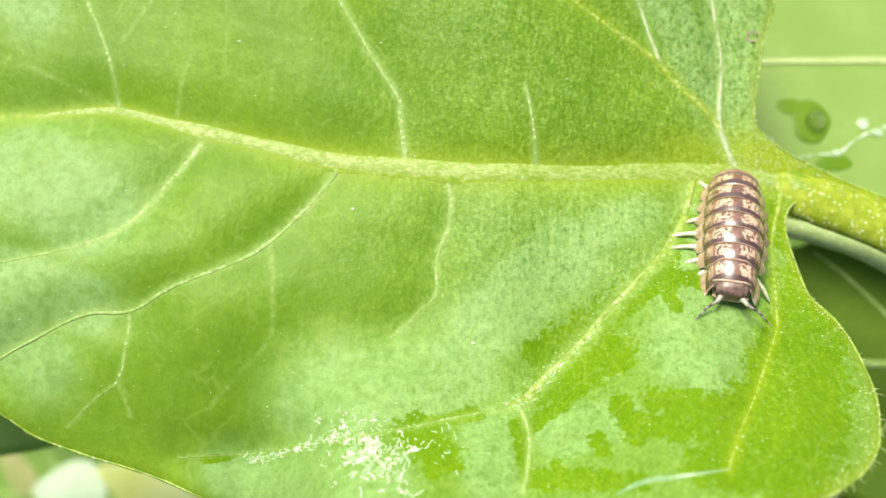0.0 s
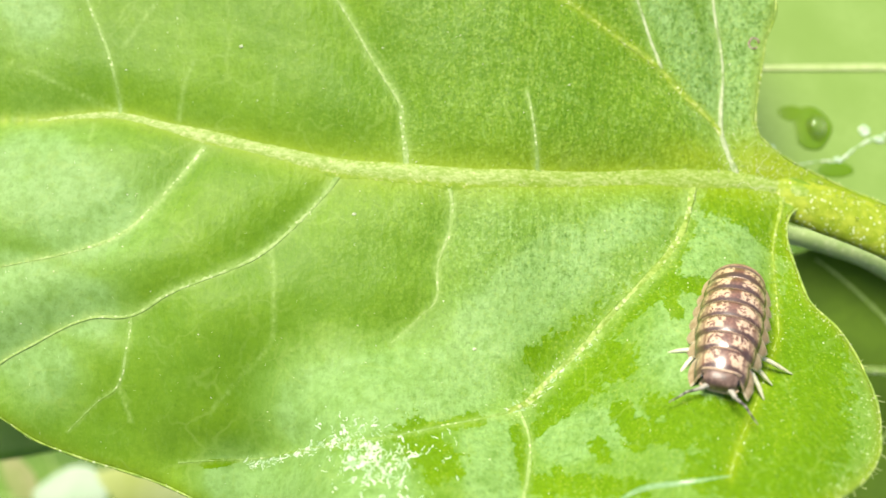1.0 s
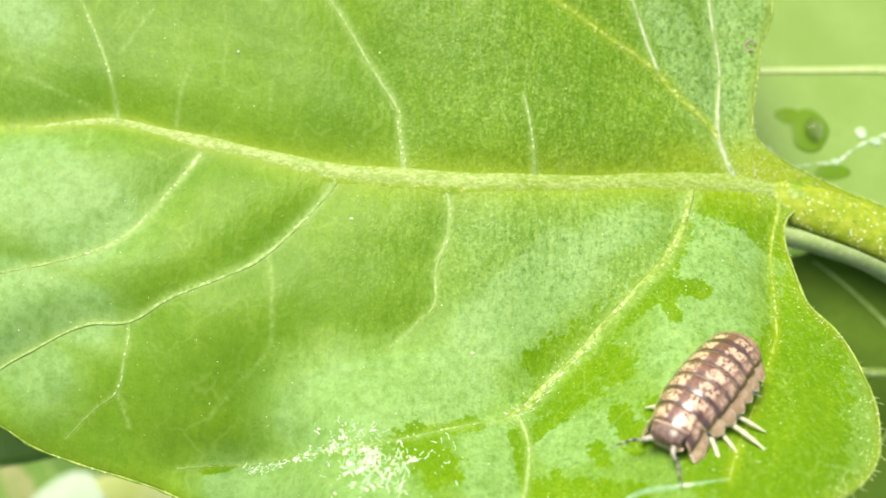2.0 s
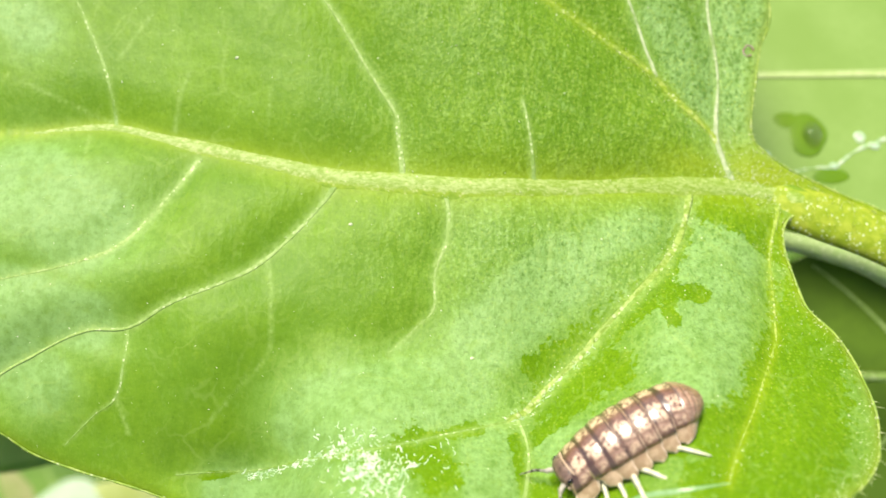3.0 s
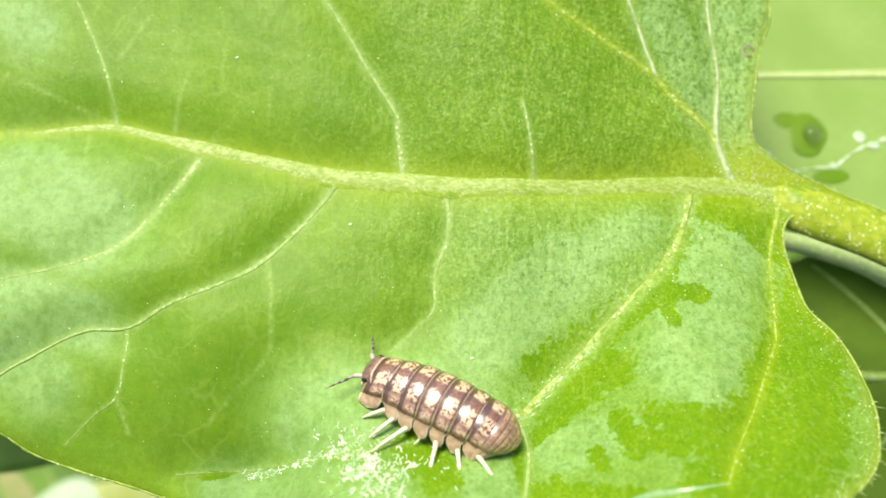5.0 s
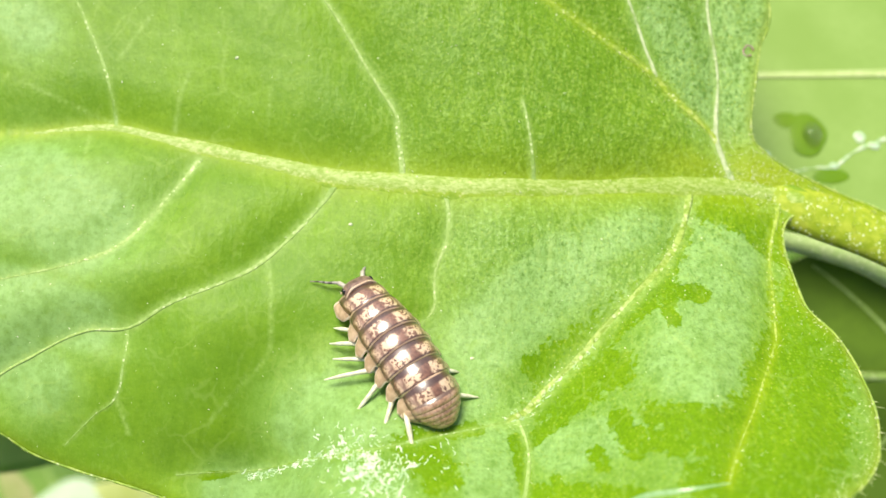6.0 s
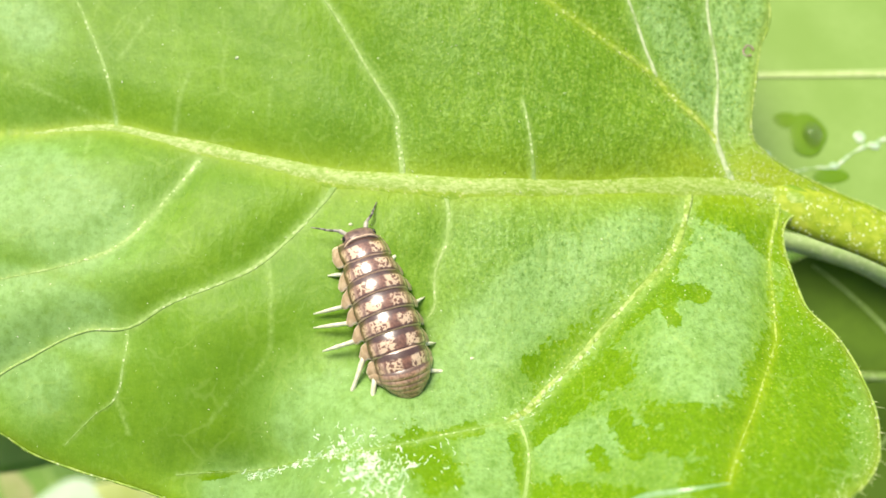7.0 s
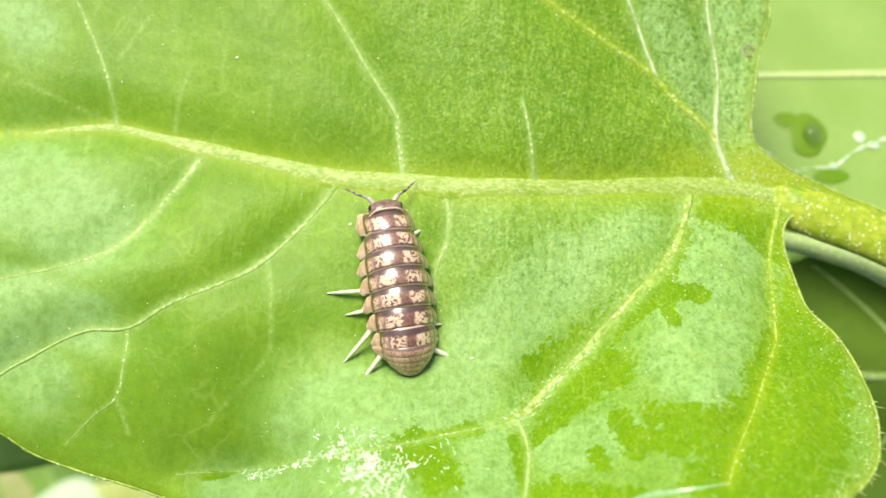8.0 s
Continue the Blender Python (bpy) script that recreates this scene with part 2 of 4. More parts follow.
MID_LEAF = plain_leaf_material("garden_leaf_skin", (0.09, 0.2, 0.015), (0.15, 0.28, 0.03))
YELLOW_LEAF = plain_leaf_material("yellow_leaf_skin", (0.56, 0.64, 0.14), (0.68, 0.74, 0.28))
GREY_LEAF = plain_leaf_material("white_leaf_skin", (0.40, 0.54, 0.32), (0.56, 0.68, 0.46))
DRY_LEAF = plain_leaf_material("dry_leaf_skin", (0.20, 0.25, 0.06), (0.34, 0.33, 0.15), 0.6)
SCAR = simple_material("leaf_scar", (0.20, 0.10, 0.07), (0.42, 0.33, 0.26), 0.5)
# Pale green that imitates the shine of a folded leaf edge.
FOLD_SHEEN = simple_material("slime", (0.19, 0.35, 0.11), (0.26, 0.42, 0.18), 0.2)
SHELL = shell_material("shell", (0.135, 0.060, 0.034), (0.74, 0.53, 0.34), 0.95, (0.42, 0.26, 0.175))
TAIL_SHELL = shell_material("tail_shell", (0.23, 0.125, 0.072), (0.56, 0.38, 0.25), 0.5, (0.36, 0.215, 0.135))
LOBE = lobe_material()
SHELL_RIM = simple_material("shell_rim", (0.52, 0.36, 0.24), (0.68, 0.50, 0.34), 0.35)
HEAD_SHELL = simple_material("head_shell", (0.085, 0.050, 0.038), (0.24, 0.155, 0.115), 0.3, 2400)
LEG = simple_material("leg_skin", (0.60, 0.58, 0.38), (0.74, 0.72, 0.52), 0.35)
FEELER = feeler_material()
EYE_BLACK = simple_material("eye_black", (0.012, 0.01, 0.01), (0.02, 0.016, 0.015), 0.15)
# Whitish skin that paints the highlights of small water drops.
GLINT = simple_material("glint_white", (0.36, 0.52, 0.28), (0.62, 0.74, 0.54), 0.15, 1100)
WATER = Graph("water").done(Base_Color=(1.0, 1.0, 1.0), Roughness=0.02, IOR=1.33, Transmission_Weight=1.0)
SOIL = simple_material("soil", (0.03, 0.02, 0.012), (0.075, 0.055, 0.035), 0.9, 60, 1.0)


# ---- mesh helpers ----
def spline(points, steps=8, closed=False):
    """Catmull-Rom curve through plan points; an array of points."""
    p = np.array(points, float)
    p = np.vstack([p[-1:], p, p[:2]]) if closed else np.vstack([2 * p[:1] - p[1:2], p, 2 * p[-1:] - p[-2:-1]])
    out = []
    for a, b, c, d in zip(p[:-3], p[1:-2], p[2:-1], p[3:]):
        for t in np.linspace(0, 1, steps, endpoint=False):
            out.append(0.5 * (2 * b + (c - a) * t + (2 * a - 5 * b + 4 * c - d) * t * t + (3 * b - a - 3 * c + d) * t ** 3))
    if not closed:
        out.append(p[-2])
    return np.array(out)


def mesh_of(name, verts, faces, material, attributes=()):
    """A mesh from millimetre vertices, smooth shaded."""
    me = bpy.data.meshes.new(name)
    me.from_pydata([tuple(c * MM for c in v) for v in verts], [], faces)
    me.materials.append(material)
    me.shade_smooth()
    for key, values in dict(attributes).items():
        me.attributes.new(key, "FLOAT", "POINT").data.foreach_set("value", np.asarray(values, np.float32))
    me.update()
    return me


def part(name, me, parent, label="", m=None):
    ob = new(name, me)
    ob.parent = parent
    if m is not None:
        ob.matrix_basis = m
    return tagged(ob, label)


def tube(points, radii, sides=8, flat=1.0):
    """Vertices and faces of a capped tube along 3D points; flat squeezes it in height."""
    p = np.array(points, float)
    r = np.broadcast_to(np.asarray(radii, float), (len(p),))
    way = np.gradient(p, axis=0)
    way /= np.linalg.norm(way, axis=1)[:, None] + 1e-12
    verts, faces = [], []
    for c, d, q in zip(p, way, r):
        s = np.cross(d, (0, 0, 1) if abs(d[2]) < 0.95 else (1, 0, 0))
        s /= np.linalg.norm(s)
        u = np.cross(s, d)
        for k in range(sides):
            a = 2 * math.pi * k / sides
            verts.append(c + s * q * math.cos(a) + u * q * flat * math.sin(a))
    n = len(p)
    for i in range(n - 1):
        for k in range(sides):
            a, b = i * sides + k, i * sides + (k + 1) % sides
            faces.append((a, b, b + sides, a + sides))
    verts += [p[0] - way[0] * r[0] * 0.5, p[-1] + way[-1] * r[-1] * 0.5]
    for k in range(sides):
        faces.append((len(verts) - 2, (k + 1) % sides, k))
        faces.append((len(verts) - 1, (n - 1) * sides + k, (n - 1) * sides + (k + 1) % sides))
    return verts, faces


def joined(pieces):
    verts, faces = [], []
    for v, f in pieces:
        faces += [tuple(i + len(verts) for i in face) for face in f]
        verts += list(v)
    return verts, faces


def ball(centre, size, rings=8, sides=12):
    """Vertices and faces of an ellipsoid."""
    c, s = np.array(centre, float), np.broadcast_to(np.asarray(size, float), (3,))
    verts, faces = [c + s * (0, 0, 1)], []
    for i in range(1, rings):
        a = math.pi * i / rings
        for k in range(sides):
            b = 2 * math.pi * k / sides
            verts.append(c + s * (math.sin(a) * math.cos(b), math.sin(a) * math.sin(b), math.cos(a)))
    verts.append(c - s * (0, 0, 1))
    for k in range(sides):
        n = (k + 1) % sides
        faces.append((0, 1 + k, 1 + n))
        for i in range(rings - 2):
            faces.append((1 + i * sides + k, 1 + (i + 1) * sides + k, 1 + (i + 1) * sides + n, 1 + i * sides + n))
        faces.append((len(verts) - 1, 1 + (rings - 2) * sides + n, 1 + (rings - 2) * sides + k))
    return verts, faces


def smooth(a, b, x):
    t = np.clip((x - a) / (b - a), 0, 1)
    return t * t * (3 - 2 * t)


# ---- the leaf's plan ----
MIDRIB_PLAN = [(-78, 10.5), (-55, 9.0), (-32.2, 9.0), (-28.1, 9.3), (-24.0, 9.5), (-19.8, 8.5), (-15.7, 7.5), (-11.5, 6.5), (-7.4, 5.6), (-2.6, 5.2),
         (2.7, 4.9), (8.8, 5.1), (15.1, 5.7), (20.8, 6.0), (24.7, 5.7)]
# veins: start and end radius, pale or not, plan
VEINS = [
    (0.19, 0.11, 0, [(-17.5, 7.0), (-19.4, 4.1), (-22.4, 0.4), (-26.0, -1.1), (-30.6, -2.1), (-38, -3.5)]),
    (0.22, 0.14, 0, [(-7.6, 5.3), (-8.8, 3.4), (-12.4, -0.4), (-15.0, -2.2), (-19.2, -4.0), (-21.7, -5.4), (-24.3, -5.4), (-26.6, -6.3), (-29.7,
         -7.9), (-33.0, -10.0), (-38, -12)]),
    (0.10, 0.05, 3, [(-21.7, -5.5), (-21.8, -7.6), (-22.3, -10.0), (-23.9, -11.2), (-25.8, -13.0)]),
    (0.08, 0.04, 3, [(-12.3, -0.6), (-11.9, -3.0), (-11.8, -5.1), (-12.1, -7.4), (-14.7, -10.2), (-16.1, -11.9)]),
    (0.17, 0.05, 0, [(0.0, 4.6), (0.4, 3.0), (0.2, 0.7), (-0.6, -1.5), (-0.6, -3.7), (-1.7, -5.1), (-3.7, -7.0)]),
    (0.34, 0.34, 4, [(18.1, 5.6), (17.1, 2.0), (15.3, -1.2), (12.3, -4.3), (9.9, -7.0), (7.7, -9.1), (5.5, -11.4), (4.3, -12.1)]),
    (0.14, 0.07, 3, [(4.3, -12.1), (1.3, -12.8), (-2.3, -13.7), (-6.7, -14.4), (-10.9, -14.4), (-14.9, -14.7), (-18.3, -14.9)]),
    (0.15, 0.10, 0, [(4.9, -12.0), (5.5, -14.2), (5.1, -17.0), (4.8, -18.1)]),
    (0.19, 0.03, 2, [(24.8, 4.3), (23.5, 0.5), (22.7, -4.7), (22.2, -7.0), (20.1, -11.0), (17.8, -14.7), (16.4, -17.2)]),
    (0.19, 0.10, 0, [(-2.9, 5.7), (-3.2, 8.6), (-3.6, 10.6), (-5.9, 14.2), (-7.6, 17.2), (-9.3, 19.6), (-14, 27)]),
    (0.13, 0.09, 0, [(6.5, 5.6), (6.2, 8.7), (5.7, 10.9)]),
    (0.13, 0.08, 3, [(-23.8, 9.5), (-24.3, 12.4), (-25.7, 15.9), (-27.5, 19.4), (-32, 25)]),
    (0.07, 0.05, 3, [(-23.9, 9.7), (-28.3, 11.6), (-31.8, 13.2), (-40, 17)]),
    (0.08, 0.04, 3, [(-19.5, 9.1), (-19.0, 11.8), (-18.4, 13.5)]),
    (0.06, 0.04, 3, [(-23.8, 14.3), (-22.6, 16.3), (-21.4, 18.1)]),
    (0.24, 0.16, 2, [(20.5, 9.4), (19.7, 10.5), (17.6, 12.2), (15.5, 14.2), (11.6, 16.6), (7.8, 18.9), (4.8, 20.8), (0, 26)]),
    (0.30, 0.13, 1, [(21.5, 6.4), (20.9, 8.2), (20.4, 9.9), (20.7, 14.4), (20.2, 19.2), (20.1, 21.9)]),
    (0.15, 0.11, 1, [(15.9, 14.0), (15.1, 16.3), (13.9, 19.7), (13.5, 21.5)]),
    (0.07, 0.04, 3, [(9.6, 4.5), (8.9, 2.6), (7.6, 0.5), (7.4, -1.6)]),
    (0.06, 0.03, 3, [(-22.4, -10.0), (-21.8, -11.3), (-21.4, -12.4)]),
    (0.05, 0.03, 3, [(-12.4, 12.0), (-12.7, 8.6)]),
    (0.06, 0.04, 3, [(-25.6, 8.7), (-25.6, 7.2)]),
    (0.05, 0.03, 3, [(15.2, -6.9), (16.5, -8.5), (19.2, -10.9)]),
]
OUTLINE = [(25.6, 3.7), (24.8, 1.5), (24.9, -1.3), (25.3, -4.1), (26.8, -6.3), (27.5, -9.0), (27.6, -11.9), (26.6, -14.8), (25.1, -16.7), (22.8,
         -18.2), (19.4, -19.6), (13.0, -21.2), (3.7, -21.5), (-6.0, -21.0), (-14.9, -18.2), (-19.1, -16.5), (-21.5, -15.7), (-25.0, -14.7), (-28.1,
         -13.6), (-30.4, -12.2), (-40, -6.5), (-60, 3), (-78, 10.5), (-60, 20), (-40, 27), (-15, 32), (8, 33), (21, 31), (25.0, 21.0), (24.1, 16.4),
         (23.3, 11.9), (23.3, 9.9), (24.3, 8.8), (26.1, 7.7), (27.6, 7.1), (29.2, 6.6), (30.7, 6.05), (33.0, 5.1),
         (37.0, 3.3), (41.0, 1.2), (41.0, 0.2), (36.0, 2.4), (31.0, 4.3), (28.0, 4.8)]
# where the skin is wet: strokes from end to end with a half width
WET = [(-16.6, -15.1, -14.3, -14.7, 0.25), (17.2, 1.9, 14.9, -2.6, 0.8), (14.9, -2.6, 10.8, -5.9, 1.2), (10.8, -5.9, 6.6, -8.3, 1.2), (14.9, -3.3, 17.6, -3.4, 0.7), (15.2, -3.3, 15.3,
         -5.6, 0.5), (11.3, -8.6, 7.0, -10.8, 1.4), (11.4, -8.1, 11.8, -9.2, 0.8), (9.1, -10.7, 5.3, -13.9, 0.5), (-2.0, -13.7, -0.2, -16.0, 1.3),
         (-1.8, -13.4, 2.2, -12.6, 0.5), (4.7, -13.4, 5.3, -17.2, 0.5), (13.0, -12.3, 17.9, -13.1, 0.8), (11.8, -13.7, 14.2, -14.6, 0.8), (13.8,
         -14.0, 16.0, -14.7, 1.0), (5.6, -17.1, 11.4, -17.6, 0.7), (9.5, -14.6, 9.7, -15.6, 0.5), (7.1, -16.2, 7.1, -17.4, 0.4), (11.2, -12.2, 11.8,
         -14.7, 0.7), (25.4, -3.7, 22.9, -13.3, 2.4), (22.8, -6.6, 19.4, -12.7, 1.4), (19.2, -12.9, 16.5, -16.9, 1.9), (21.1, -14.2, 19.4, -17.2,
         3.1), (19.9, 4.2, 24.8, 2.5, 1.6), (22.1, 1.8, 24.9, -0.4, 0.5), (14.9, -16.9, 16.6, -17.6, 1.2)]
# strokes of thickest waxy bloom and of painted sky sheen, in the same way
BLOOM_SHEEN = [(22.5, 21.7, 21.5, 11.7, 3.0), (-13.0, -17.2, -3.5, -17.6, 2.2), (-31.5, -5.5, -27.5, -9.0, 2.6), (16.5, 18.6, 19.4, 13.2, 1.9), (19.1, 0.6, 16.2, -9.1, 3.8), (2.8, -13.9, 3.0, -17.4, 2.1), (7.3, -14.3, 10.9,
         -13.4, 1.9), (-29.5, 4.7, -25.1, 1.6, 4.2), (-8.5, -11.6, 0.6, -9.8, 3.5), (3.0, -6.1, 8.6, -1.2, 3.1), (-30.3, 16.6, -32.1, 18.4, 2.3),
         (14.0, 2.2, 11.0, 0.8, 1.9), (-14.2, -15.6, -5.8, -16.2, 1.5), (-30.1, -3.2, -24.6, -5.0, 2.5), (-14.9, -16.0, -8.2, -15.7, 1.9)]

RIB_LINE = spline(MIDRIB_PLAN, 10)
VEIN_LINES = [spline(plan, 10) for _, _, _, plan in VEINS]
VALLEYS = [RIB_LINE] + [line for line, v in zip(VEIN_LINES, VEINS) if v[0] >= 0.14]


def nearest(x, y, points, reach=1.0, chunk=4000):
    """Distance from each plan point to the nearest of the given points, over their reach."""
    x, y = np.ravel(x), np.ravel(y)
    out = np.empty(len(x))
    for i in range(0, len(x), chunk):
        d = (x[i:i + chunk, None] - points[None, :, 0]) ** 2 + (y[i:i + chunk, None] - points[None, :, 1]) ** 2
        d = d / np.square(reach)
        out[i:i + chunk] = np.sqrt(d.min(1))
    return out


def height(x, y):
    """The blade's height over its midrib: hollow halves, swollen panels between the veins, uneven skin."""
    x, y = np.atleast_1d(np.asarray(x, float)), np.atleast_1d(np.asarray(y, float))
    q = np.interp(x, RIB_LINE[:, 0], RIB_LINE[:, 1]) - y
    a = np.sqrt(q * q + 0.25) - 0.5
    right = smooth(6, 17, x)
    g, k = np.maximum(0, a - 10), np.maximum(0, a - 9)
    rise = (np.sqrt(g * g + 64) - 8) * smooth(-15, -5, x)
    fall = 0.42 * (np.sqrt(k * k + 9) - 3) * smooth(-4, -14, x)
    slope = 0.13 - 0.16 * smooth(-8, -18, x)
    low = (1 - right) * (-slope * a - fall + rise) + right * (0.15 * a + 0.013 * np.minimum(a, 24) ** 2)
    e = np.maximum(0, (x - 19.5) * 0.73 + (y - 6) * 0.68)
    high = (0.20 - 0.06 * smooth(-10, -22, x)) * np.minimum(a, 20) - np.where(e > 0, 0.03 * (np.sqrt(e * e + 0.3) - 0.55), 0)
    d = -np.log(sum(np.exp(-0.9 * nearest(x, y, line)) for line in VALLEYS)) / 0.9
    d = np.maximum(0, d + 0.25)
    swell = 0.72 * (1 - np.exp(-(d / 2.2) ** 2)) - 0.25
    wave = 0.035 * np.sin(0.61 * x + 0.23 * y + 1.5 * np.sin(0.37 * y - 0.11 * x)) + 0.03 * np.sin(0.29 * x - 0.83 * y + 1.2 * np.sin(0.43 * x))
    wave = wave + 0.02 * np.sin(1.31 * x + 1.07 * y + 1.8 * np.sin(0.9 * y)) * np.sin(0.7 * x - 1.2 * y)
    sag = 0.18 * (np.sqrt(np.maximum(0, x - 4) ** 2 + 1) - 1)
    sag = sag + 0.5 * smooth(26, 30, x)
    return np.where(q > 0, low, high) - sag + swell + wave * np.minimum(1, d / 1.5)


def inside(x, y, polygon):
    px, py = polygon[:, 0], polygon[:, 1]
    qx, qy = np.roll(px, -1), np.roll(py, -1)
    hit = np.zeros(len(x), bool)
    for a, b, c, d in zip(px, py, qx, qy):
        if b != d:
            hit ^= ((b > y) != (d > y)) & (x < (c - a) * (y - b) / (d - b) + a)
    return hit


# ---- ground ----
def build_ground():
    verts, faces = [(0, 0, 0)], []
    rings = [60, 150, 400, 1200, 5000, 20000, 80000]
    for i, r in enumerate(rings):
        for k in range(48):
            a = 2 * math.pi * k / 48
            lump = 6 * noise.noise((r * math.cos(a) * 0.01, r * math.sin(a) * 0.01, 0)) if i < 4 else 0
            verts.append((r * math.cos(a), r * math.sin(a), lump))
    for k in range(48):
        n = (k + 1) % 48
        faces.append((0, 1 + k, 1 + n))
        for i in range(len(rings) - 1):
            faces.append((1 + i * 48 + k, 1 + (i + 1) * 48 + k, 1 + (i + 1) * 48 + n, 1 + i * 48 + n))
    tagged(new("ground", mesh_of("ground", verts, faces, SOIL)), "dark brown garden soil under the plants", "soil", kind="structure")


# ---- the leaf ----
def build_blade(leaf):
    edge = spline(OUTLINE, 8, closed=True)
    gx, gy = np.meshgrid(np.arange(-36, 28, 0.23), np.arange(-22, 25, 0.23))
    gx, gy = gx.ravel(), gy.ravel()
    cx, cy = np.meshgrid(np.arange(-80, 30, 1.2), np.arange(-22, 35, 1.2))
    cx, cy = cx.ravel(), cy.ravel()
    far = (cx < -36.5) | (cy > 25.3)
    gx, gy = np.append(gx, cx[far]), np.append(gy, cy[far])
    rng = np.random.default_rng(4)
    gx, gy = gx + rng.uniform(-0.05, 0.05, len(gx)), gy + rng.uniform(-0.05, 0.05, len(gy))
    keep = inside(gx, gy, edge) & (nearest(gx, gy, edge) > 0.16)
    plan = np.vstack([edge, np.column_stack([gx[keep], gy[keep]])])
    n = len(edge)
    got = geometry.delaunay_2d_cdt([Vector(p) for p in plan], [(i, (i + 1) % n) for i in range(n)], [], 1, 1e-5)
    plan, tris = np.array([tuple(v) for v in got[0]]), [tuple(f) for f in got[2]]
    x, y = plan[:, 0], plan[:, 1]
    z = height(x, y)
    rim = nearest(x, y, edge)
    z = z - 0.16 * np.exp(-(rim / 0.35) ** 2)
    ribs = np.minimum(nearest(x, y, RIB_LINE) / (0.5 + 1.0 * smooth(-26, 2, x)), np.minimum.reduce(
        [nearest(x, y, line) / (v[0] * 1.1 + 0.04) for line, v in zip(VEIN_LINES, VEINS) if v[2] == 2]))
    rib = np.maximum(np.exp(-ribs ** 1.3), np.where(x > 12, 1.1, 0.6) * np.exp(-rim / 0.36))
    rib = np.maximum(rib, 1.3 * np.exp(-(np.hypot((x - 24) / 1.8, y - 7.0) / 2.7) ** 2))
    rib = np.maximum(rib, 0.8 * np.exp(-(np.hypot((x - 18.5) / 3.5, (y - 7.4) / 1.5)) ** 2))
    veiny = np.exp(-np.minimum.reduce([nearest(x, y, line, np.linspace(1.5 * v[0], 1.3 * v[1], len(line)) + 0.07) + (0.22 if v[2] == 3 else 0.0) for line, v in zip(VEIN_LINES, VEINS) if v[2] != 2]) ** 2)
    veiny = np.maximum(veiny, 0.9 * np.exp(-(rim / 0.4) ** 2) * smooth(19, 22, x) * smooth(7, 10, y))
    wet, bloom_sheen = np.zeros(len(x)), np.zeros(len(x))
    for strokes, field in ((WET, wet), (BLOOM_SHEEN, bloom_sheen)):
        for ax, ay, bx, by, r in strokes:
            t = np.clip(((x - ax) * (bx - ax) + (y - ay) * (by - ay)) / ((bx - ax) ** 2 + (by - ay) ** 2), 0, 1)
            np.maximum(field, np.clip(1 - 0.5 * np.hypot(x - ax - t * (bx - ax), y - ay - t * (by - ay)) / r, 0, 1), out=field)
    bloom_sheen = np.maximum(smooth(0.1, 0.75, bloom_sheen), 0.52 * smooth(-6, 5, x) * smooth(7, 3, y))
    m = len(plan)
    verts = np.vstack([np.column_stack([x, y, z]), np.column_stack([x, y, z - 0.28])])
    count = {}
    for a, b, c in tris:
        for e in ((a, b), (b, c), (c, a)):
            count[e] = True
    sides = [(b, a, a + m, b + m) for a, b in count if (b, a) not in count]
    faces = tris + [(c + m, b + m, a + m) for a, b, c in tris] + sides
    me = mesh_of("blade", verts, faces, LEAF, {"rib": np.tile(rib, 2), "vein": np.tile(veiny, 2), "wet": np.tile(wet, 2), "bloom_sheen": np.tile(bloom_sheen, 2), "grain": np.tile((0.15 + 0.75 * smooth(-14, 8, x)) * (1 - 0.4 * smooth(2, -6, y)) + 0.15 * smooth(8, 20, x) * smooth(2, 8, y) + 0.4 * smooth(14, 20, x) * smooth(7, 12, y), 2)})
    part("blade", me, leaf)
    return edge


def on_skin(line, lift=0.0):
    return np.column_stack([line, height(line[:, 0], line[:, 1]) + lift])


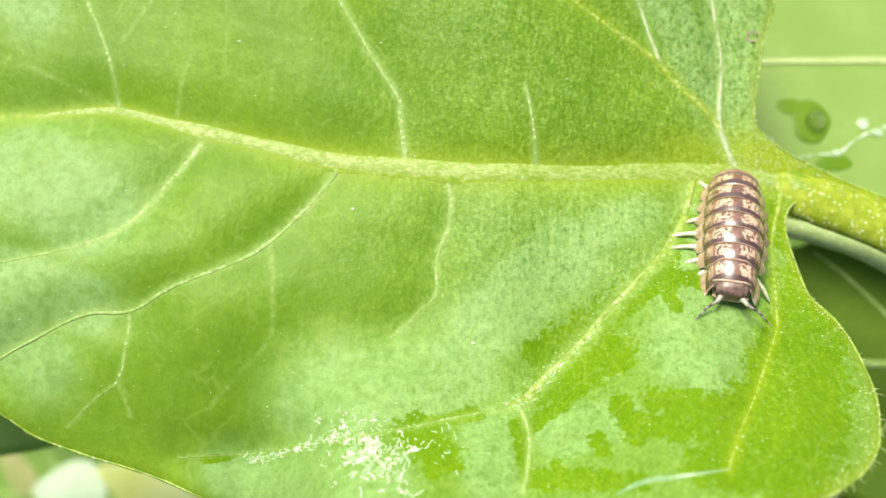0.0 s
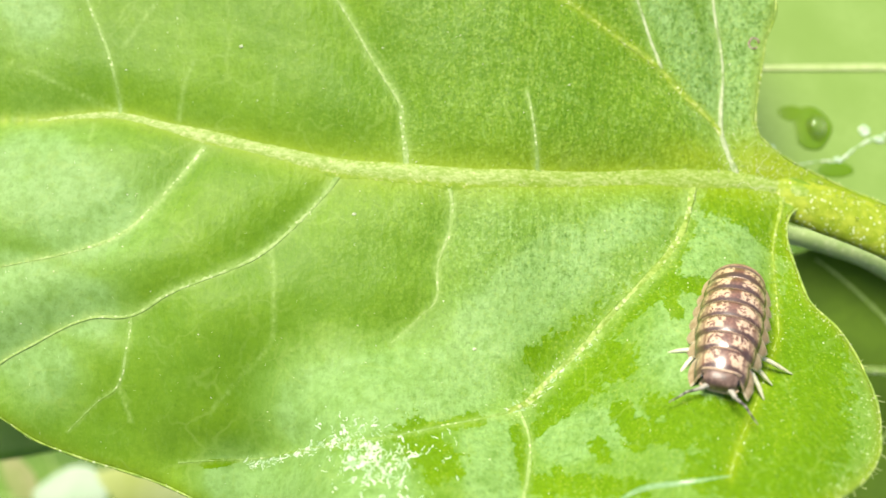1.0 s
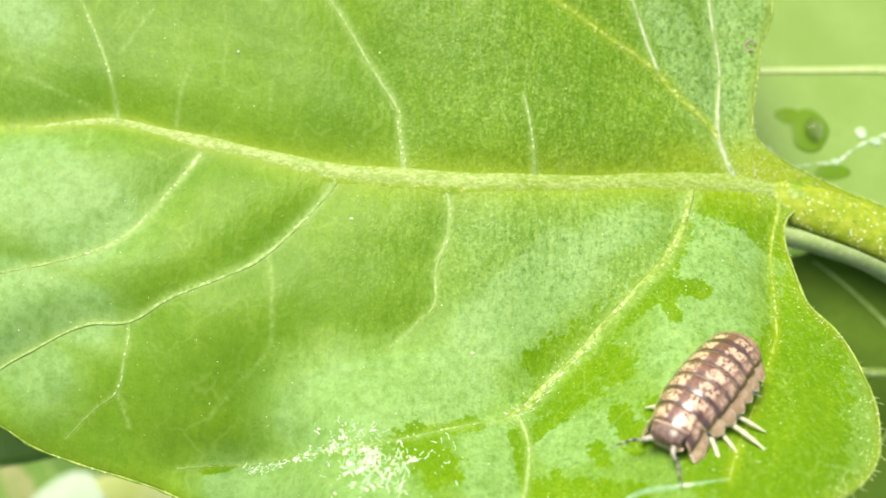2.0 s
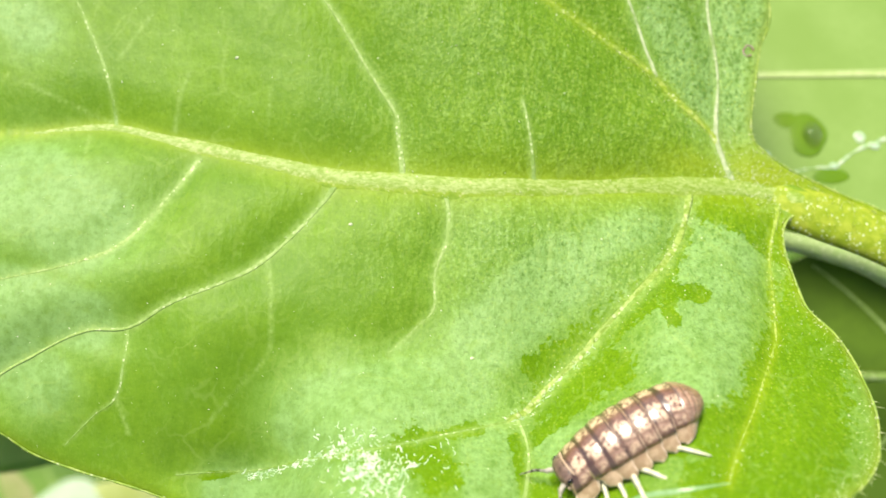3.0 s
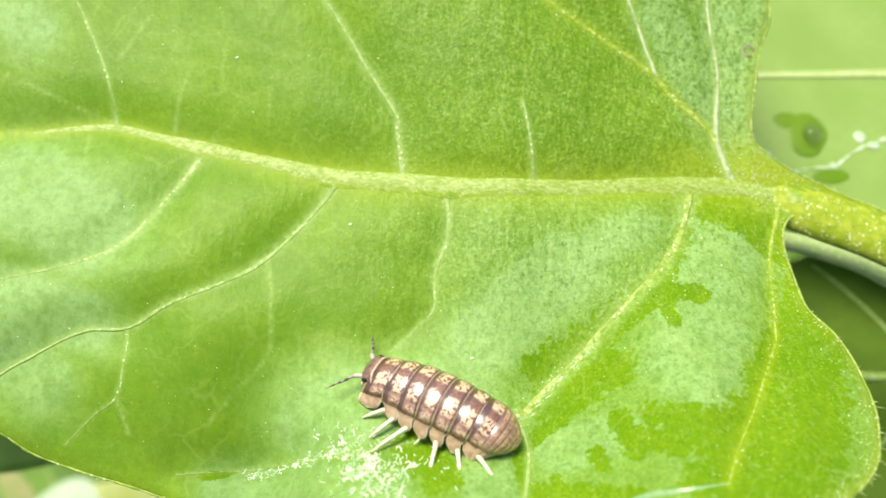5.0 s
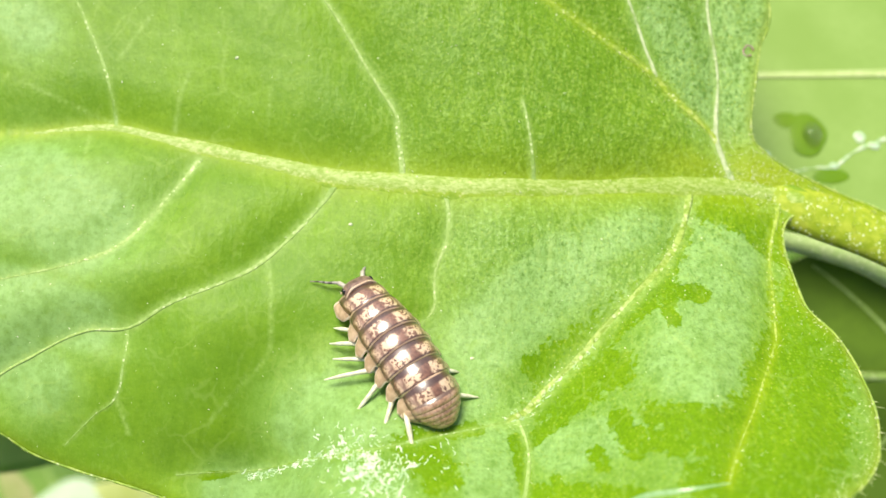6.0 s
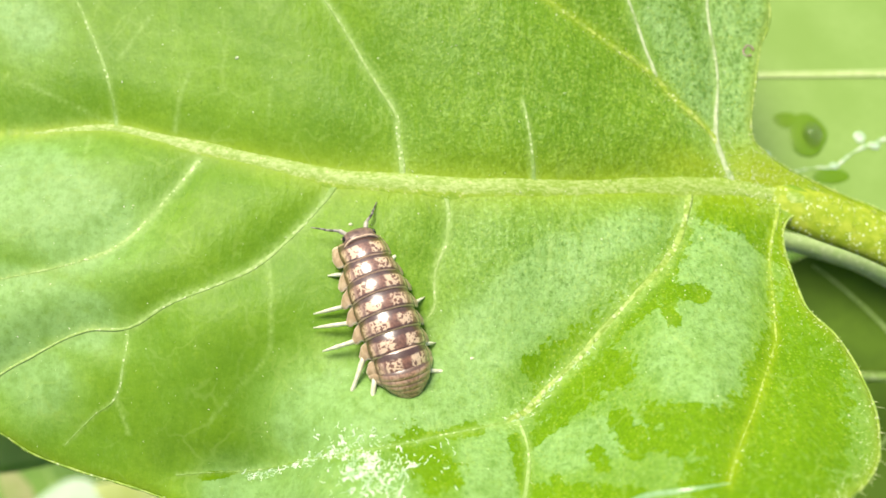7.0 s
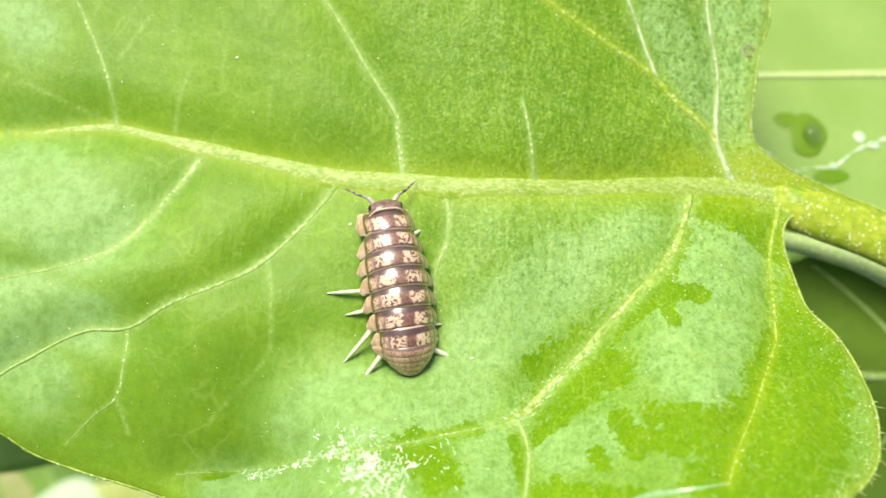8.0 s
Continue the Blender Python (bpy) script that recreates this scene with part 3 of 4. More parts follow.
def build_leaf():
    leaf = new("leaf")
    leaf.matrix_basis = Matrix.Translation(at(0, 0))
    tagged(leaf, "bright green broad leaf with yellow midrib and wet patches", "leaf")
    edge = build_blade(leaf)
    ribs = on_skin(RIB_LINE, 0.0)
    ribs = np.vstack([ribs, spline([ribs[-1], (26.4, 5.25, -3.7), (28.3, 4.6, -3.95), (31.0, 3.7, -4.6)], 6)[1:]])
    width = np.interp(ribs[:, 0], [-78, -32, -24, -15, 5, 20, 24, 27, 31], [0.3, 0.5, 0.68, 0.9, 1.1, 1.15, 1.1, 0.8, 0.3])
    width = width * (1 + 0.04 * np.sin(np.arange(len(ribs)) * 0.37))
    way = np.gradient(ribs, axis=0)
    side = np.column_stack([-way[:, 1], way[:, 0], 0 * way[:, 0]]) / np.hypot(way[:, 0], way[:, 1])[:, None]
    verts, across, n = [], [], 17
    for under in (0, 1):
        for p, o, w in zip(ribs, side, width):
            for k in range(n):
                u = 2 * k / (n - 1) - 1
                q = p + o * w * 1.32 * u
                top = 0.30 * w * math.cos(u * math.pi / 2) ** 1.3 - 0.15
                verts.append((q[0], q[1], q[2] + (top if not under else -0.3)))
                across.append(abs(u))
    m, faces = len(ribs) * n, []
    for i in range(len(ribs) - 1):
        for k in range(n - 1):
            a = i * n + k
            faces += [(a, a + n, a + n + 1, a + 1), (m + a, m + a + 1, m + a + n + 1, m + a + n)]
    ring = list(range(n)) + [i * n + n - 1 for i in range(1, len(ribs))] + [m - n + k for k in range(n - 2, -1, -1)] + [i * n for i in range(len(ribs) - 2, 0, -1)]
    faces += [(ring[i], ring[(i + 1) % len(ring)], m + ring[(i + 1) % len(ring)], m + ring[i]) for i in range(len(ring))]
    part("midrib", mesh_of("midrib", verts, faces, MIDRIB, {"across": across}), leaf, "pale yellow-green raised midrib")
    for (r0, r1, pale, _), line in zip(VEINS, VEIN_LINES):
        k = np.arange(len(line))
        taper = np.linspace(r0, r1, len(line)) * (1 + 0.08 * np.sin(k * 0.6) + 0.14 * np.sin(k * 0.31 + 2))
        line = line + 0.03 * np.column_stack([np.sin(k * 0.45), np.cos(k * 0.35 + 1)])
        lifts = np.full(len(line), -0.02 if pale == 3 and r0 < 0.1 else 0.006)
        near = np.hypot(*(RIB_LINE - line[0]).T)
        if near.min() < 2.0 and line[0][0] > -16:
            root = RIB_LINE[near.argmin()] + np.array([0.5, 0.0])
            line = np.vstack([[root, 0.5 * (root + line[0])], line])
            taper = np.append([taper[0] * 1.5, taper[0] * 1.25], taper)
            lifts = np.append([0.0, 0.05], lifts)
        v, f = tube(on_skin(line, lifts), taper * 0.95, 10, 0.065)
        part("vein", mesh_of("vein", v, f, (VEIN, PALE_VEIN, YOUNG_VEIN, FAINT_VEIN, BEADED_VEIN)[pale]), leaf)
    stalk = spline([(20.0, 6.0, -5.2), (23.0, 5.9, -4.8), (25.5, 5.35, -4.6), (28.3, 4.4, -4.8), (33.3, 2.6, -5.5), (40, -0.6, -7), (50, -7, -16), (62, -16, -44)], 8)
    v, f = tube(stalk, np.interp(stalk[:, 0], [20, 23, 25.5, 28, 33, 62], [0.9, 1.4, 1.8, 1.9, 1.9, 2.2]), 18, 0.55)
    part("stalk", mesh_of("stalk", v, f, STALK), leaf, "thick hairy yellow-green leaf stalk")
    rim = np.vstack([edge, edge[:1]])
    k = np.arange(len(rim))
    v, f = tube(on_skin(rim, -0.16), 0.085 + 0.02 * np.sin(k * 0.7) + 0.015 * np.sin(k * 1.9), 6, 0.8)
    part("margin", mesh_of("margin", v, f, MARGIN), leaf, "thin pale yellow-green leaf margin")
    rng = np.random.default_rng(8)
    hairs = []
    outward = np.gradient(edge, axis=0)
    outward = np.column_stack([-outward[:, 1], outward[:, 0]]) / np.linalg.norm(outward, axis=1)[:, None]
    for i in range(0, len(edge)):
        p = edge[i]
        if p[0] < -32 or p[1] > 26 or rng.random() < 0.6:
            continue
        s = p + outward[i] * 0.02
        o = outward[i] if not inside(np.array([p[0] + outward[i][0] * 0.3]), np.array([p[1] + outward[i][1] * 0.3]), edge)[0] else -outward[i]
        long = rng.uniform(0.15, 0.5) if p[0] > 10 and p[1] < -8 else rng.uniform(0.08, 0.2)
        bend = rng.uniform(-0.5, 0.5, 2)
        z = float(height(p[0], p[1])[0]) - 0.15
        pts = [(*(s + (o * t + bend * t * t) * long), z + 0.25 * t * long) for t in (0, 0.35, 0.7, 1)]
        hairs.append(tube(pts, [0.03, 0.025, 0.016, 0.008], 4))
    for i in range(0, len(edge) - 4, 1):
        p = edge[i]
        if -32 < p[0] < 4 and p[1] < -8 and rng.random() < 0.22:
            n = int(rng.integers(1, 4))
            dash = edge[i:i + n + 1]
            hairs.append(tube(np.column_stack([dash, height(dash[:, 0], dash[:, 1]) - 0.16]), rng.uniform(0.02, 0.05), 5))
    for k in range(110):
        x = rng.uniform(24, 36)
        c = np.array([np.interp(x, stalk[:, 0], stalk[:, j]) for j in range(3)])
        a = rng.uniform(0.15, 2.9)
        o = np.array([0.25 * math.cos(a), 0.95 * math.cos(a), 0.85 * math.sin(a)])
        s, long = c + o * np.array([1.85, 1.85, 1.4]), rng.uniform(0.12, 0.35)
        hairs.append(tube([s + o * long * t + rng.uniform(-0.05, 0.05, 3) * t for t in (0, 0.5, 1)], [0.03, 0.02, 0.01], 4))
    v, f = joined(hairs)
    tagged(part("hair_fringe", mesh_of("hair_fringe", v, f, HAIR), leaf, "fine pale plant hairs"), kind="stuff")
    # glands and grit on the skin
    px, py = rng.uniform(-33, 26, 520), rng.uniform(-18, 21, 520)
    ok = inside(px, py, edge) & (nearest(px, py, RIB_LINE) > 1.5)
    px, py = px[ok], py[ok]
    pz = height(px, py) + 0.01
    lines = [RIB_LINE[80:]] + [VEIN_LINES[i] for i in (5, 8, 15)]
    seams = np.vstack(lines)
    pick = seams[rng.integers(0, len(seams), 420)] + rng.normal(0, 0.55, (420, 2))
    knot = np.column_stack([rng.normal(24.0, 2.2, 800), rng.normal(7.0, 1.5, 800)])
    brink = edge[(edge[:, 0] > 22) & (edge[:, 1] < 3)]
    brink = brink[rng.integers(0, len(brink), 420)] + np.column_stack([-np.abs(rng.normal(0, 0.9, 420)), rng.normal(0, 0.4, 420)])
    more = np.vstack([pick, knot, brink])
    more = more[inside(more[:, 0], more[:, 1], edge)]
    px, py = np.append(px, more[:, 0]), np.append(py, more[:, 1])
    pz = np.append(pz, height(more[:, 0], more[:, 1]) + np.where(nearest(more[:, 0], more[:, 1], RIB_LINE) < 1.2, 0.12, 0.01))
    big = [(-15.0, 14.2), (-6.5, 1.9), (2.0, -7.6)]
    v, f = joined([ball((a, b, float(height(a, b)[0])), (0.16, 0.11, 0.1), 5, 8) for a, b in big]
                  + [ball((a, b, c), np.array([1.0, rng.uniform(0.6, 1.0), 0.5]) * rng.uniform(0.016, 0.042) * rng.choice([1, 1, 1, 1.8]), 3, 5) for a, b, c in zip(px, py, pz)])
    build_marks(leaf)
    tagged(part("speckle", mesh_of("speckle", v, f, SPECK), leaf, "tiny pale dots on the leaf skin"), kind="stuff")


def build_marks(leaf):
    """A small brown scar in the upper lobe."""
    x, y = 23.2, 16.5
    pts = [(x + 0.36 * math.cos(a) * (1 + 0.2 * math.sin(2 * a)), y + 0.42 * math.sin(a)) for a in np.linspace(0, 5.6, 18)]
    v, f = tube(on_skin(np.array(pts), 0.02), 0.07, 6, 0.6)
    part("scar", mesh_of("scar", v, f, SCAR), leaf, "small brown ring-shaped scar")


def build_sheen_streak():
    # Thin pale strip drawn in place of a reflection on the leaf.
    line = spline([(10.2, -18.4), (11.8, -17.8), (13.9, -17.6), (16.6, -17.1)], 10)
    v, f = tube(on_skin(line, 0.0), np.interp(range(len(line)), [0, 8, 20, len(line) - 1], [0.1, 0.28, 0.25, 0.04]), 10, 0.15)
    ob = new("slime_streak", mesh_of("slime_streak", v, f, FOLD_SHEEN))
    ob.matrix_basis = Matrix.Translation(at(0, 0))
    tagged(ob, "pale painted sheen streak along a fold of the green leaf", "slime")


def build_residue():
    """Dried slime: a tangle of thin white threads and a dashed line along a vein."""
    rng = np.random.default_rng(12)
    threads = []

    def thread(x, y, heading, long, thick, curl):
        pts = []
        for _ in range(7):
            pts.append((x, y))
            x, y = x + math.cos(heading) * long / 6, y + math.sin(heading) * long / 6
            heading += rng.normal(0, curl)
        line = spline(pts, 2)
        taper = thick * (1 + 0.4 * rng.uniform(-1, 1, len(line)))
        taper[[0, -1]] *= 0.4
        threads.append(tube(on_skin(line, 0.01), taper, 6, 0.6))

    for _ in range(200):
        u, w = rng.normal(0, 1, 2)
        thread(-4.9 + 1.25 * u - 0.6 * w, -15.6 + 1.15 * w, rng.choice([0.3, 2.0, 1.2]) + rng.normal(0, 0.5), rng.uniform(0.15, 0.95), 0.02 + 0.08 * rng.random() ** 2, 0.7)
    for _ in range(170):
        thread(-5.0 + rng.normal(0, 1.8), -15.2 + rng.normal(0, 1.3), rng.uniform(0, 6.3), rng.uniform(0.04, 0.2), rng.uniform(0.012, 0.03), 0.6)
    for x in rng.uniform(-14, -6, 110):
        y = np.interp(x, [-14, -10, -6], [-15.1, -14.6, -14.0]) + rng.normal(0, 0.12)
        thread(x, y, 0.15 + rng.normal(0, 0.3), rng.uniform(0.1, 0.5), rng.uniform(0.015, 0.05), 0.4)
    for _ in range(30):
        thread(rng.uniform(-4, 1), -14.9 + rng.normal(0, 0.8), rng.uniform(0, 6.3), rng.uniform(0.15, 0.6), rng.uniform(0.015, 0.04), 0.5)
    crust = VEIN_LINES[5]
    for x, y in crust[rng.integers(int(0.55 * len(crust)), len(crust), 90)] + rng.normal(0, 0.16, (90, 2)):
        thread(x, y, 0.75 + rng.normal(0, 0.6), rng.uniform(0.12, 0.5), rng.uniform(0.012, 0.035), 0.5)
    v, f = joined(threads)
    ob = new("dried_residue", mesh_of("dried_residue", v, f, RESIDUE))
    ob.matrix_basis = Matrix.Translation(at(0, 0))
    tagged(ob, "white dried slime threads on the green leaf", "residue", kind="stuff")


# ---- other plants ----
def build_plain_leaf(long, wide, m, skin, rib_skin, label, droop=0.1, fold=0.12, group="", veins=5):
    """A pointed leaf along +x from its stalk, with midrib and side veins."""
    leaf = new("leaf")
    leaf.matrix_basis = m
    tagged(leaf, label, "leaf", group)
    nx, ny = 44, 25
    verts = []

    def skin_z(x, y):
        t = x / long
        return -droop * long * t * t + fold * abs(y) - 0.02 * y * y / wide + 0.2 * math.sin(x * 0.25) * (y / wide) ** 2

    def half(t):
        return wide * (math.sin(math.pi * min(1, t ** 0.75)) ** 0.8) + 0.05

    for lift in (0, -0.3):
        for i in range(nx):
            t = i / (nx - 1)
            for k in range(ny):
                y = half(t) * (2 * k / (ny - 1) - 1)
                verts.append((long * t, y, skin_z(long * t, y) + lift))
    m2 = nx * ny
    faces = []
    for i in range(nx - 1):
        for k in range(ny - 1):
            a = i * ny + k
            faces += [(a, a + ny, a + ny + 1, a + 1), (m2 + a, m2 + a + 1, m2 + a + ny + 1, m2 + a + ny)]
    ring = [k for k in range(ny)] + [i * ny + ny - 1 for i in range(1, nx)] + [(nx - 1) * ny + k for k in range(ny - 2, -1, -1)] + [i * ny for i in range(nx - 2, 0, -1)]
    faces += [(ring[j], ring[(j + 1) % len(ring)], m2 + ring[(j + 1) % len(ring)], m2 + ring[j]) for j in range(len(ring))]
    part("blade", mesh_of("blade", verts, faces, skin), leaf)
    line = [(x, 0, skin_z(x, 0) + 0.1) for x in np.linspace(-long * 0.25, long * 0.97, 30)]
    v, f = tube(line, np.linspace(0.8, 0.2, 30), 10, 0.14 if rib_skin is FAINT_RIB else 0.5)
    if rib_skin is not skin:
        part("midrib", mesh_of("midrib", v, f, rib_skin), leaf)
    for i in range(1, veins + 1):
        for s in (-1, 1):
            pts = []
            for u in np.linspace(0, 1, 9):
                x = long * (0.14 * i + 0.16 * u - 0.06)
                y = s * u * 0.9 * half(x / long)
                pts.append((x, y, skin_z(x, y) + 0.03))
            v, f = tube(pts, np.linspace(0.3, 0.08, 9), 6, 0.6)
            part("vein", mesh_of("vein", v, f, rib_skin), leaf)
    return leaf


def build_drop(x, y, z, size, label, name="water_drop", skin=WATER):
    v, f = ball((0, 0, 0.25 * size[2]), size, 14, 24)
    v = [(a * (1 + 0.08 * math.sin(3 * math.atan2(b, a))), b, max(c, -0.3 * size[2])) for a, b, c in v]
    ob = new(name, mesh_of(name, v, f, skin))
    ob.matrix_basis = Matrix.Translation(at(x, y, below_z(x, y) + z))
    # The grouped blobs are painted highlights of small drops.
    tagged(ob, label, name.replace("_", " "), "slime blobs on the pale leaf" if skin is GLINT else "")


def build_surroundings():
    def spot(x, y, z, rx, ry, rz):
        return Matrix.Translation(at(x, y, z)) @ pose(0, 0, 0, rx, ry, rz)

    build_plain_leaf(62, 17.5, spot(76, 23.0, -16.0, 0, 0, 180), PALE_LEAF, FAINT_RIB, "pale yellow-green leaf below with water drops", 0.02, 0.02, veins=0)
    build_plain_leaf(62, 15, spot(76, -4, -26, 0, 0, 178), SHADED_LEAF, VEIN, "green leaf below with its shade put into the dark colour", 0.05, 0.05)
    build_plain_leaf(26, 5.5, spot(-24, -14.5, -80, 0, 0, 160), YELLOW_LEAF, YELLOW_LEAF, "small yellow-green leaf low in the bed", 0.02, 0.0, veins=0)
    build_plain_leaf(11, 4.6, spot(-49.5, -8.2, -90, 0, 0, 176), GREY_LEAF, GREY_LEAF, "small whitish shiny leaf low in the bed", 0.02, 0.0, veins=0)
    build_plain_leaf(66, 20, spot(-32, -8, -118, 0, 0, 176), MID_LEAF, VEIN, "broad green leaf low in the bed", 0.05, 0.05)
    build_plain_leaf(9, 2.0, spot(-61.0, -8.0, -92, 0, 0, 130), DRY_LEAF, DRY_LEAF, "small dry straw-coloured leaf low in the bed", 0.05, 0.05, veins=0)
    build_plain_leaf(60, 14, spot(-20, 8, -36, 0, 0, 190), MID_LEAF, VEIN, "mid-green leaf in shade below the broad leaf", 0.1, 0.1)
    rng = random.Random(5)
    for k in range(22):
        a, r = rng.uniform(0, 6.28), rng.uniform(25, 120)
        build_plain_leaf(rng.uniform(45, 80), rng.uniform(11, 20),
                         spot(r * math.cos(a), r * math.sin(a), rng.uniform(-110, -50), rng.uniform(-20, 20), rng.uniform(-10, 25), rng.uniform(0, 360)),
                         rng.choice([MID_LEAF, SHADED_LEAF]), VEIN, "green garden leaf low in the bed", 0.15, 0.15, "leaves low in the bed")
    line = spline([(20, 7, -12), (27.8, 5.1, -12), (31.6, 4.0, -12), (35.8, 2.0, -12), (46, -4, -15), (58, -12, -40)], 8)
    v, f = tube(line, 0.8, 10)
    ob = new("plant_stem", mesh_of("plant_stem", v, f, GREEN_STEM))
    ob.matrix_basis = Matrix.Translation(at(0, 0))
    tagged(ob, "thin pale green stem below the leaf stalk", "stem")


def below_z(x, y):
    """Height of the pale leaf's skin there."""
    long, wide, u, w = 62, 17.5, 76 - x, abs(y - 23)
    return -16 - 0.02 * long * (u / long) ** 2 + 0.02 * w - 0.02 * w * w / wide + 0.2 * math.sin(0.25 * u) * (w / wide) ** 2


def build_wet_spots():
    """Soaked dark patches and a pale slime thread on the leaf below."""
    for rings in ([(32.6, 16.9, 1.7, 2.2), (30.9, 18.4, 1.15, 0.8)], [(34.2, 12.9, 1.6, 0.8)]):
        pieces = []
        for x, y, u, w in rings:
            v, f = ball((x, y, 0), (u, w, 0.05), 8, 28)
            v = [(x + (a - x) * (1 + 0.10 * math.sin(3 * math.atan2(b - y, a - x) + x)), b, below_z(a, b) + c) for a, b, c in v]
            pieces.append((v, f))
        v, f = joined(pieces)
        ob = new("wet_patch", mesh_of("wet_patch", v, f, WET_LEAF))
        ob.matrix_basis = Matrix.Translation(at(0, 0))
        tagged(ob, "dark green wet patch on the pale leaf", "wet patch")
    line = spline([(30.9, 13.3), (33.1, 13.7), (34.6, 13.7), (36.2, 14.9), (37.8, 15.8), (39.6, 16.4), (42, 17)], 6)
    k = np.arange(len(line))
    v, f = tube([(a, b, below_z(a, b) + 0.03) for a, b in line], np.linspace(0.05, 0.17, len(line)) * (1 + 0.45 * np.sin(k * 0.9) + 0.35 * np.sin(k * 2.3)), 8, 0.4)
    ob = new("slime_thread", mesh_of("slime_thread", v, f, RESIDUE))
    ob.matrix_basis = Matrix.Translation(at(0, 0))
    tagged(ob, "pale slime thread across the leaf below", "slime")


# ---- how the legs step: seconds, reach past the shell in millimetres, degrees forward; by side (1 left), from the front ----
STEPS = {
    1: [[(0.0, 0.9, 35), (0.5, 0.8, 15), (1.0, 0.9, 42), (1.5, 1.1, 50), (3.0, 0.8, 15), (3.5, 1.2, 75), (4.0, 1.2, 58), (4.5, 1.2, 47), (6.0, 0.6, 55), (6.5, 0.7, 50), (7.0, 0.5, 20), (7.5, 0.1, 20)],
        [(0.0, 0.0, 20), (0.5, 0.0, 20), (1.0, 0.8, 18), (1.5, 0.9, 20), (3.0, 1.2, 5), (3.5, 1.2, 18), (4.0, 1.2, 20), (4.5, 1.8, 15), (6.0, 1.2, 42), (6.5, 1.9, 48), (7.0, 0.1, 30), (7.5, 0.0, 20)],
        [(0.0, 0.0, 10), (0.5, 0.0, 10), (1.0, 1.7, -5), (1.5, 1.6, -2), (3.0, 2.6, 7), (3.5, 1.3, 18), (4.0, 2.3, 17), (4.5, 2.9, 20), (6.0, 1.4, 40), (6.5, 0.1, 10), (7.0, 1.7, 7), (7.5, 0.0, 10)],
        [(0.0, 0.0, 0), (0.5, 0.0, 0), (1.0, 0.0, 0), (1.5, 0.8, 0), (3.0, 2.2, -32), (3.5, 2.8, -17), (4.0, 3.0, 26), (4.5, 0.1, 10), (6.0, 2.5, 26), (6.5, 1.1, 0), (7.0, 2.0, 14), (7.5, 2.0, 8)],
        [(0.0, 0.0, 0), (1.5, 0.0, 0), (3.0, 0.1, -20), (3.5, 2.0, -8), (4.0, 2.2, 5), (4.5, 2.2, -16), (6.0, 2.0, -20), (6.5, 1.8, -15), (7.0, 1.9, 4), (7.5, 1.0, -2)],
        [(0.0, 0.0, -10), (1.5, 0.1, -10), (3.0, 1.6, -46), (3.5, 0.1, -20), (4.0, 0.1, -10), (4.5, 2.1, -30), (6.0, 2.1, -43), (6.5, 2.1, -52), (7.0, 2.6, -54), (7.5, 2.3, -42)],
        [(0.0, 0.0, -30), (1.5, 0.0, -30), (3.0, 0.1, -40), (3.5, 1.4, -48), (4.0, 2.1, -25), (4.5, 1.4, -60), (6.0, 2.2, -70), (6.5, 1.8, -60), (7.0, 2.0, -66), (7.5, 1.5, -45)]],
    -1: [[(0.0, 0.4, 35), (0.5, 0.1, 30), (1.0, 0.8, 60), (1.5, 0.3, 50), (4.5, 0.1, 20), (6.0, 0.0, 40), (6.5, 0.7, 55), (7.0, 0.5, 30), (7.5, 0.5, 22)],
         [(0.0, 1.0, 12), (0.5, 1.2, 0), (1.0, 1.1, 5), (1.5, 0.9, 10), (4.0, 0.0, 10), (7.5, 0.1, 10)],
         [(0.0, 1.6, 0), (0.5, 1.5, 0), (1.0, 0.1, 0), (4.0, 0.0, 0), (7.5, 0.0, 0)],
         [(0.0, 1.7, 5), (0.5, 0.1, 0), (1.0, 0.2, 0), (4.0, 0.0, 0), (6.5, 0.1, 10), (7.0, 0.6, 15), (7.5, 0.0, 10)],
         [(0.0, 0.6, 5), (0.5, 0.0, 0), (1.0, 0.2, 0), (4.0, 0.0, 0), (7.5, 0.1, 0)],
         [(0.0, 0.1, -20), (0.5, 0.4, -20), (1.0, 0.1, -20), (4.0, 0.0, -10), (6.0, 0.4, -30), (6.5, 0.8, -30), (7.0, 0.3, -10), (7.5, 0.2, -10)],
         [(0.0, 1.0, -48), (0.5, 0.7, -30), (1.0, 0.1, -30), (1.5, 0.5, -20), (4.0, 0.0, -30), (6.0, 0.7, -32), (6.5, 0.7, -30), (7.0, 1.1, -20), (7.5, 1.8, -30)]],
}


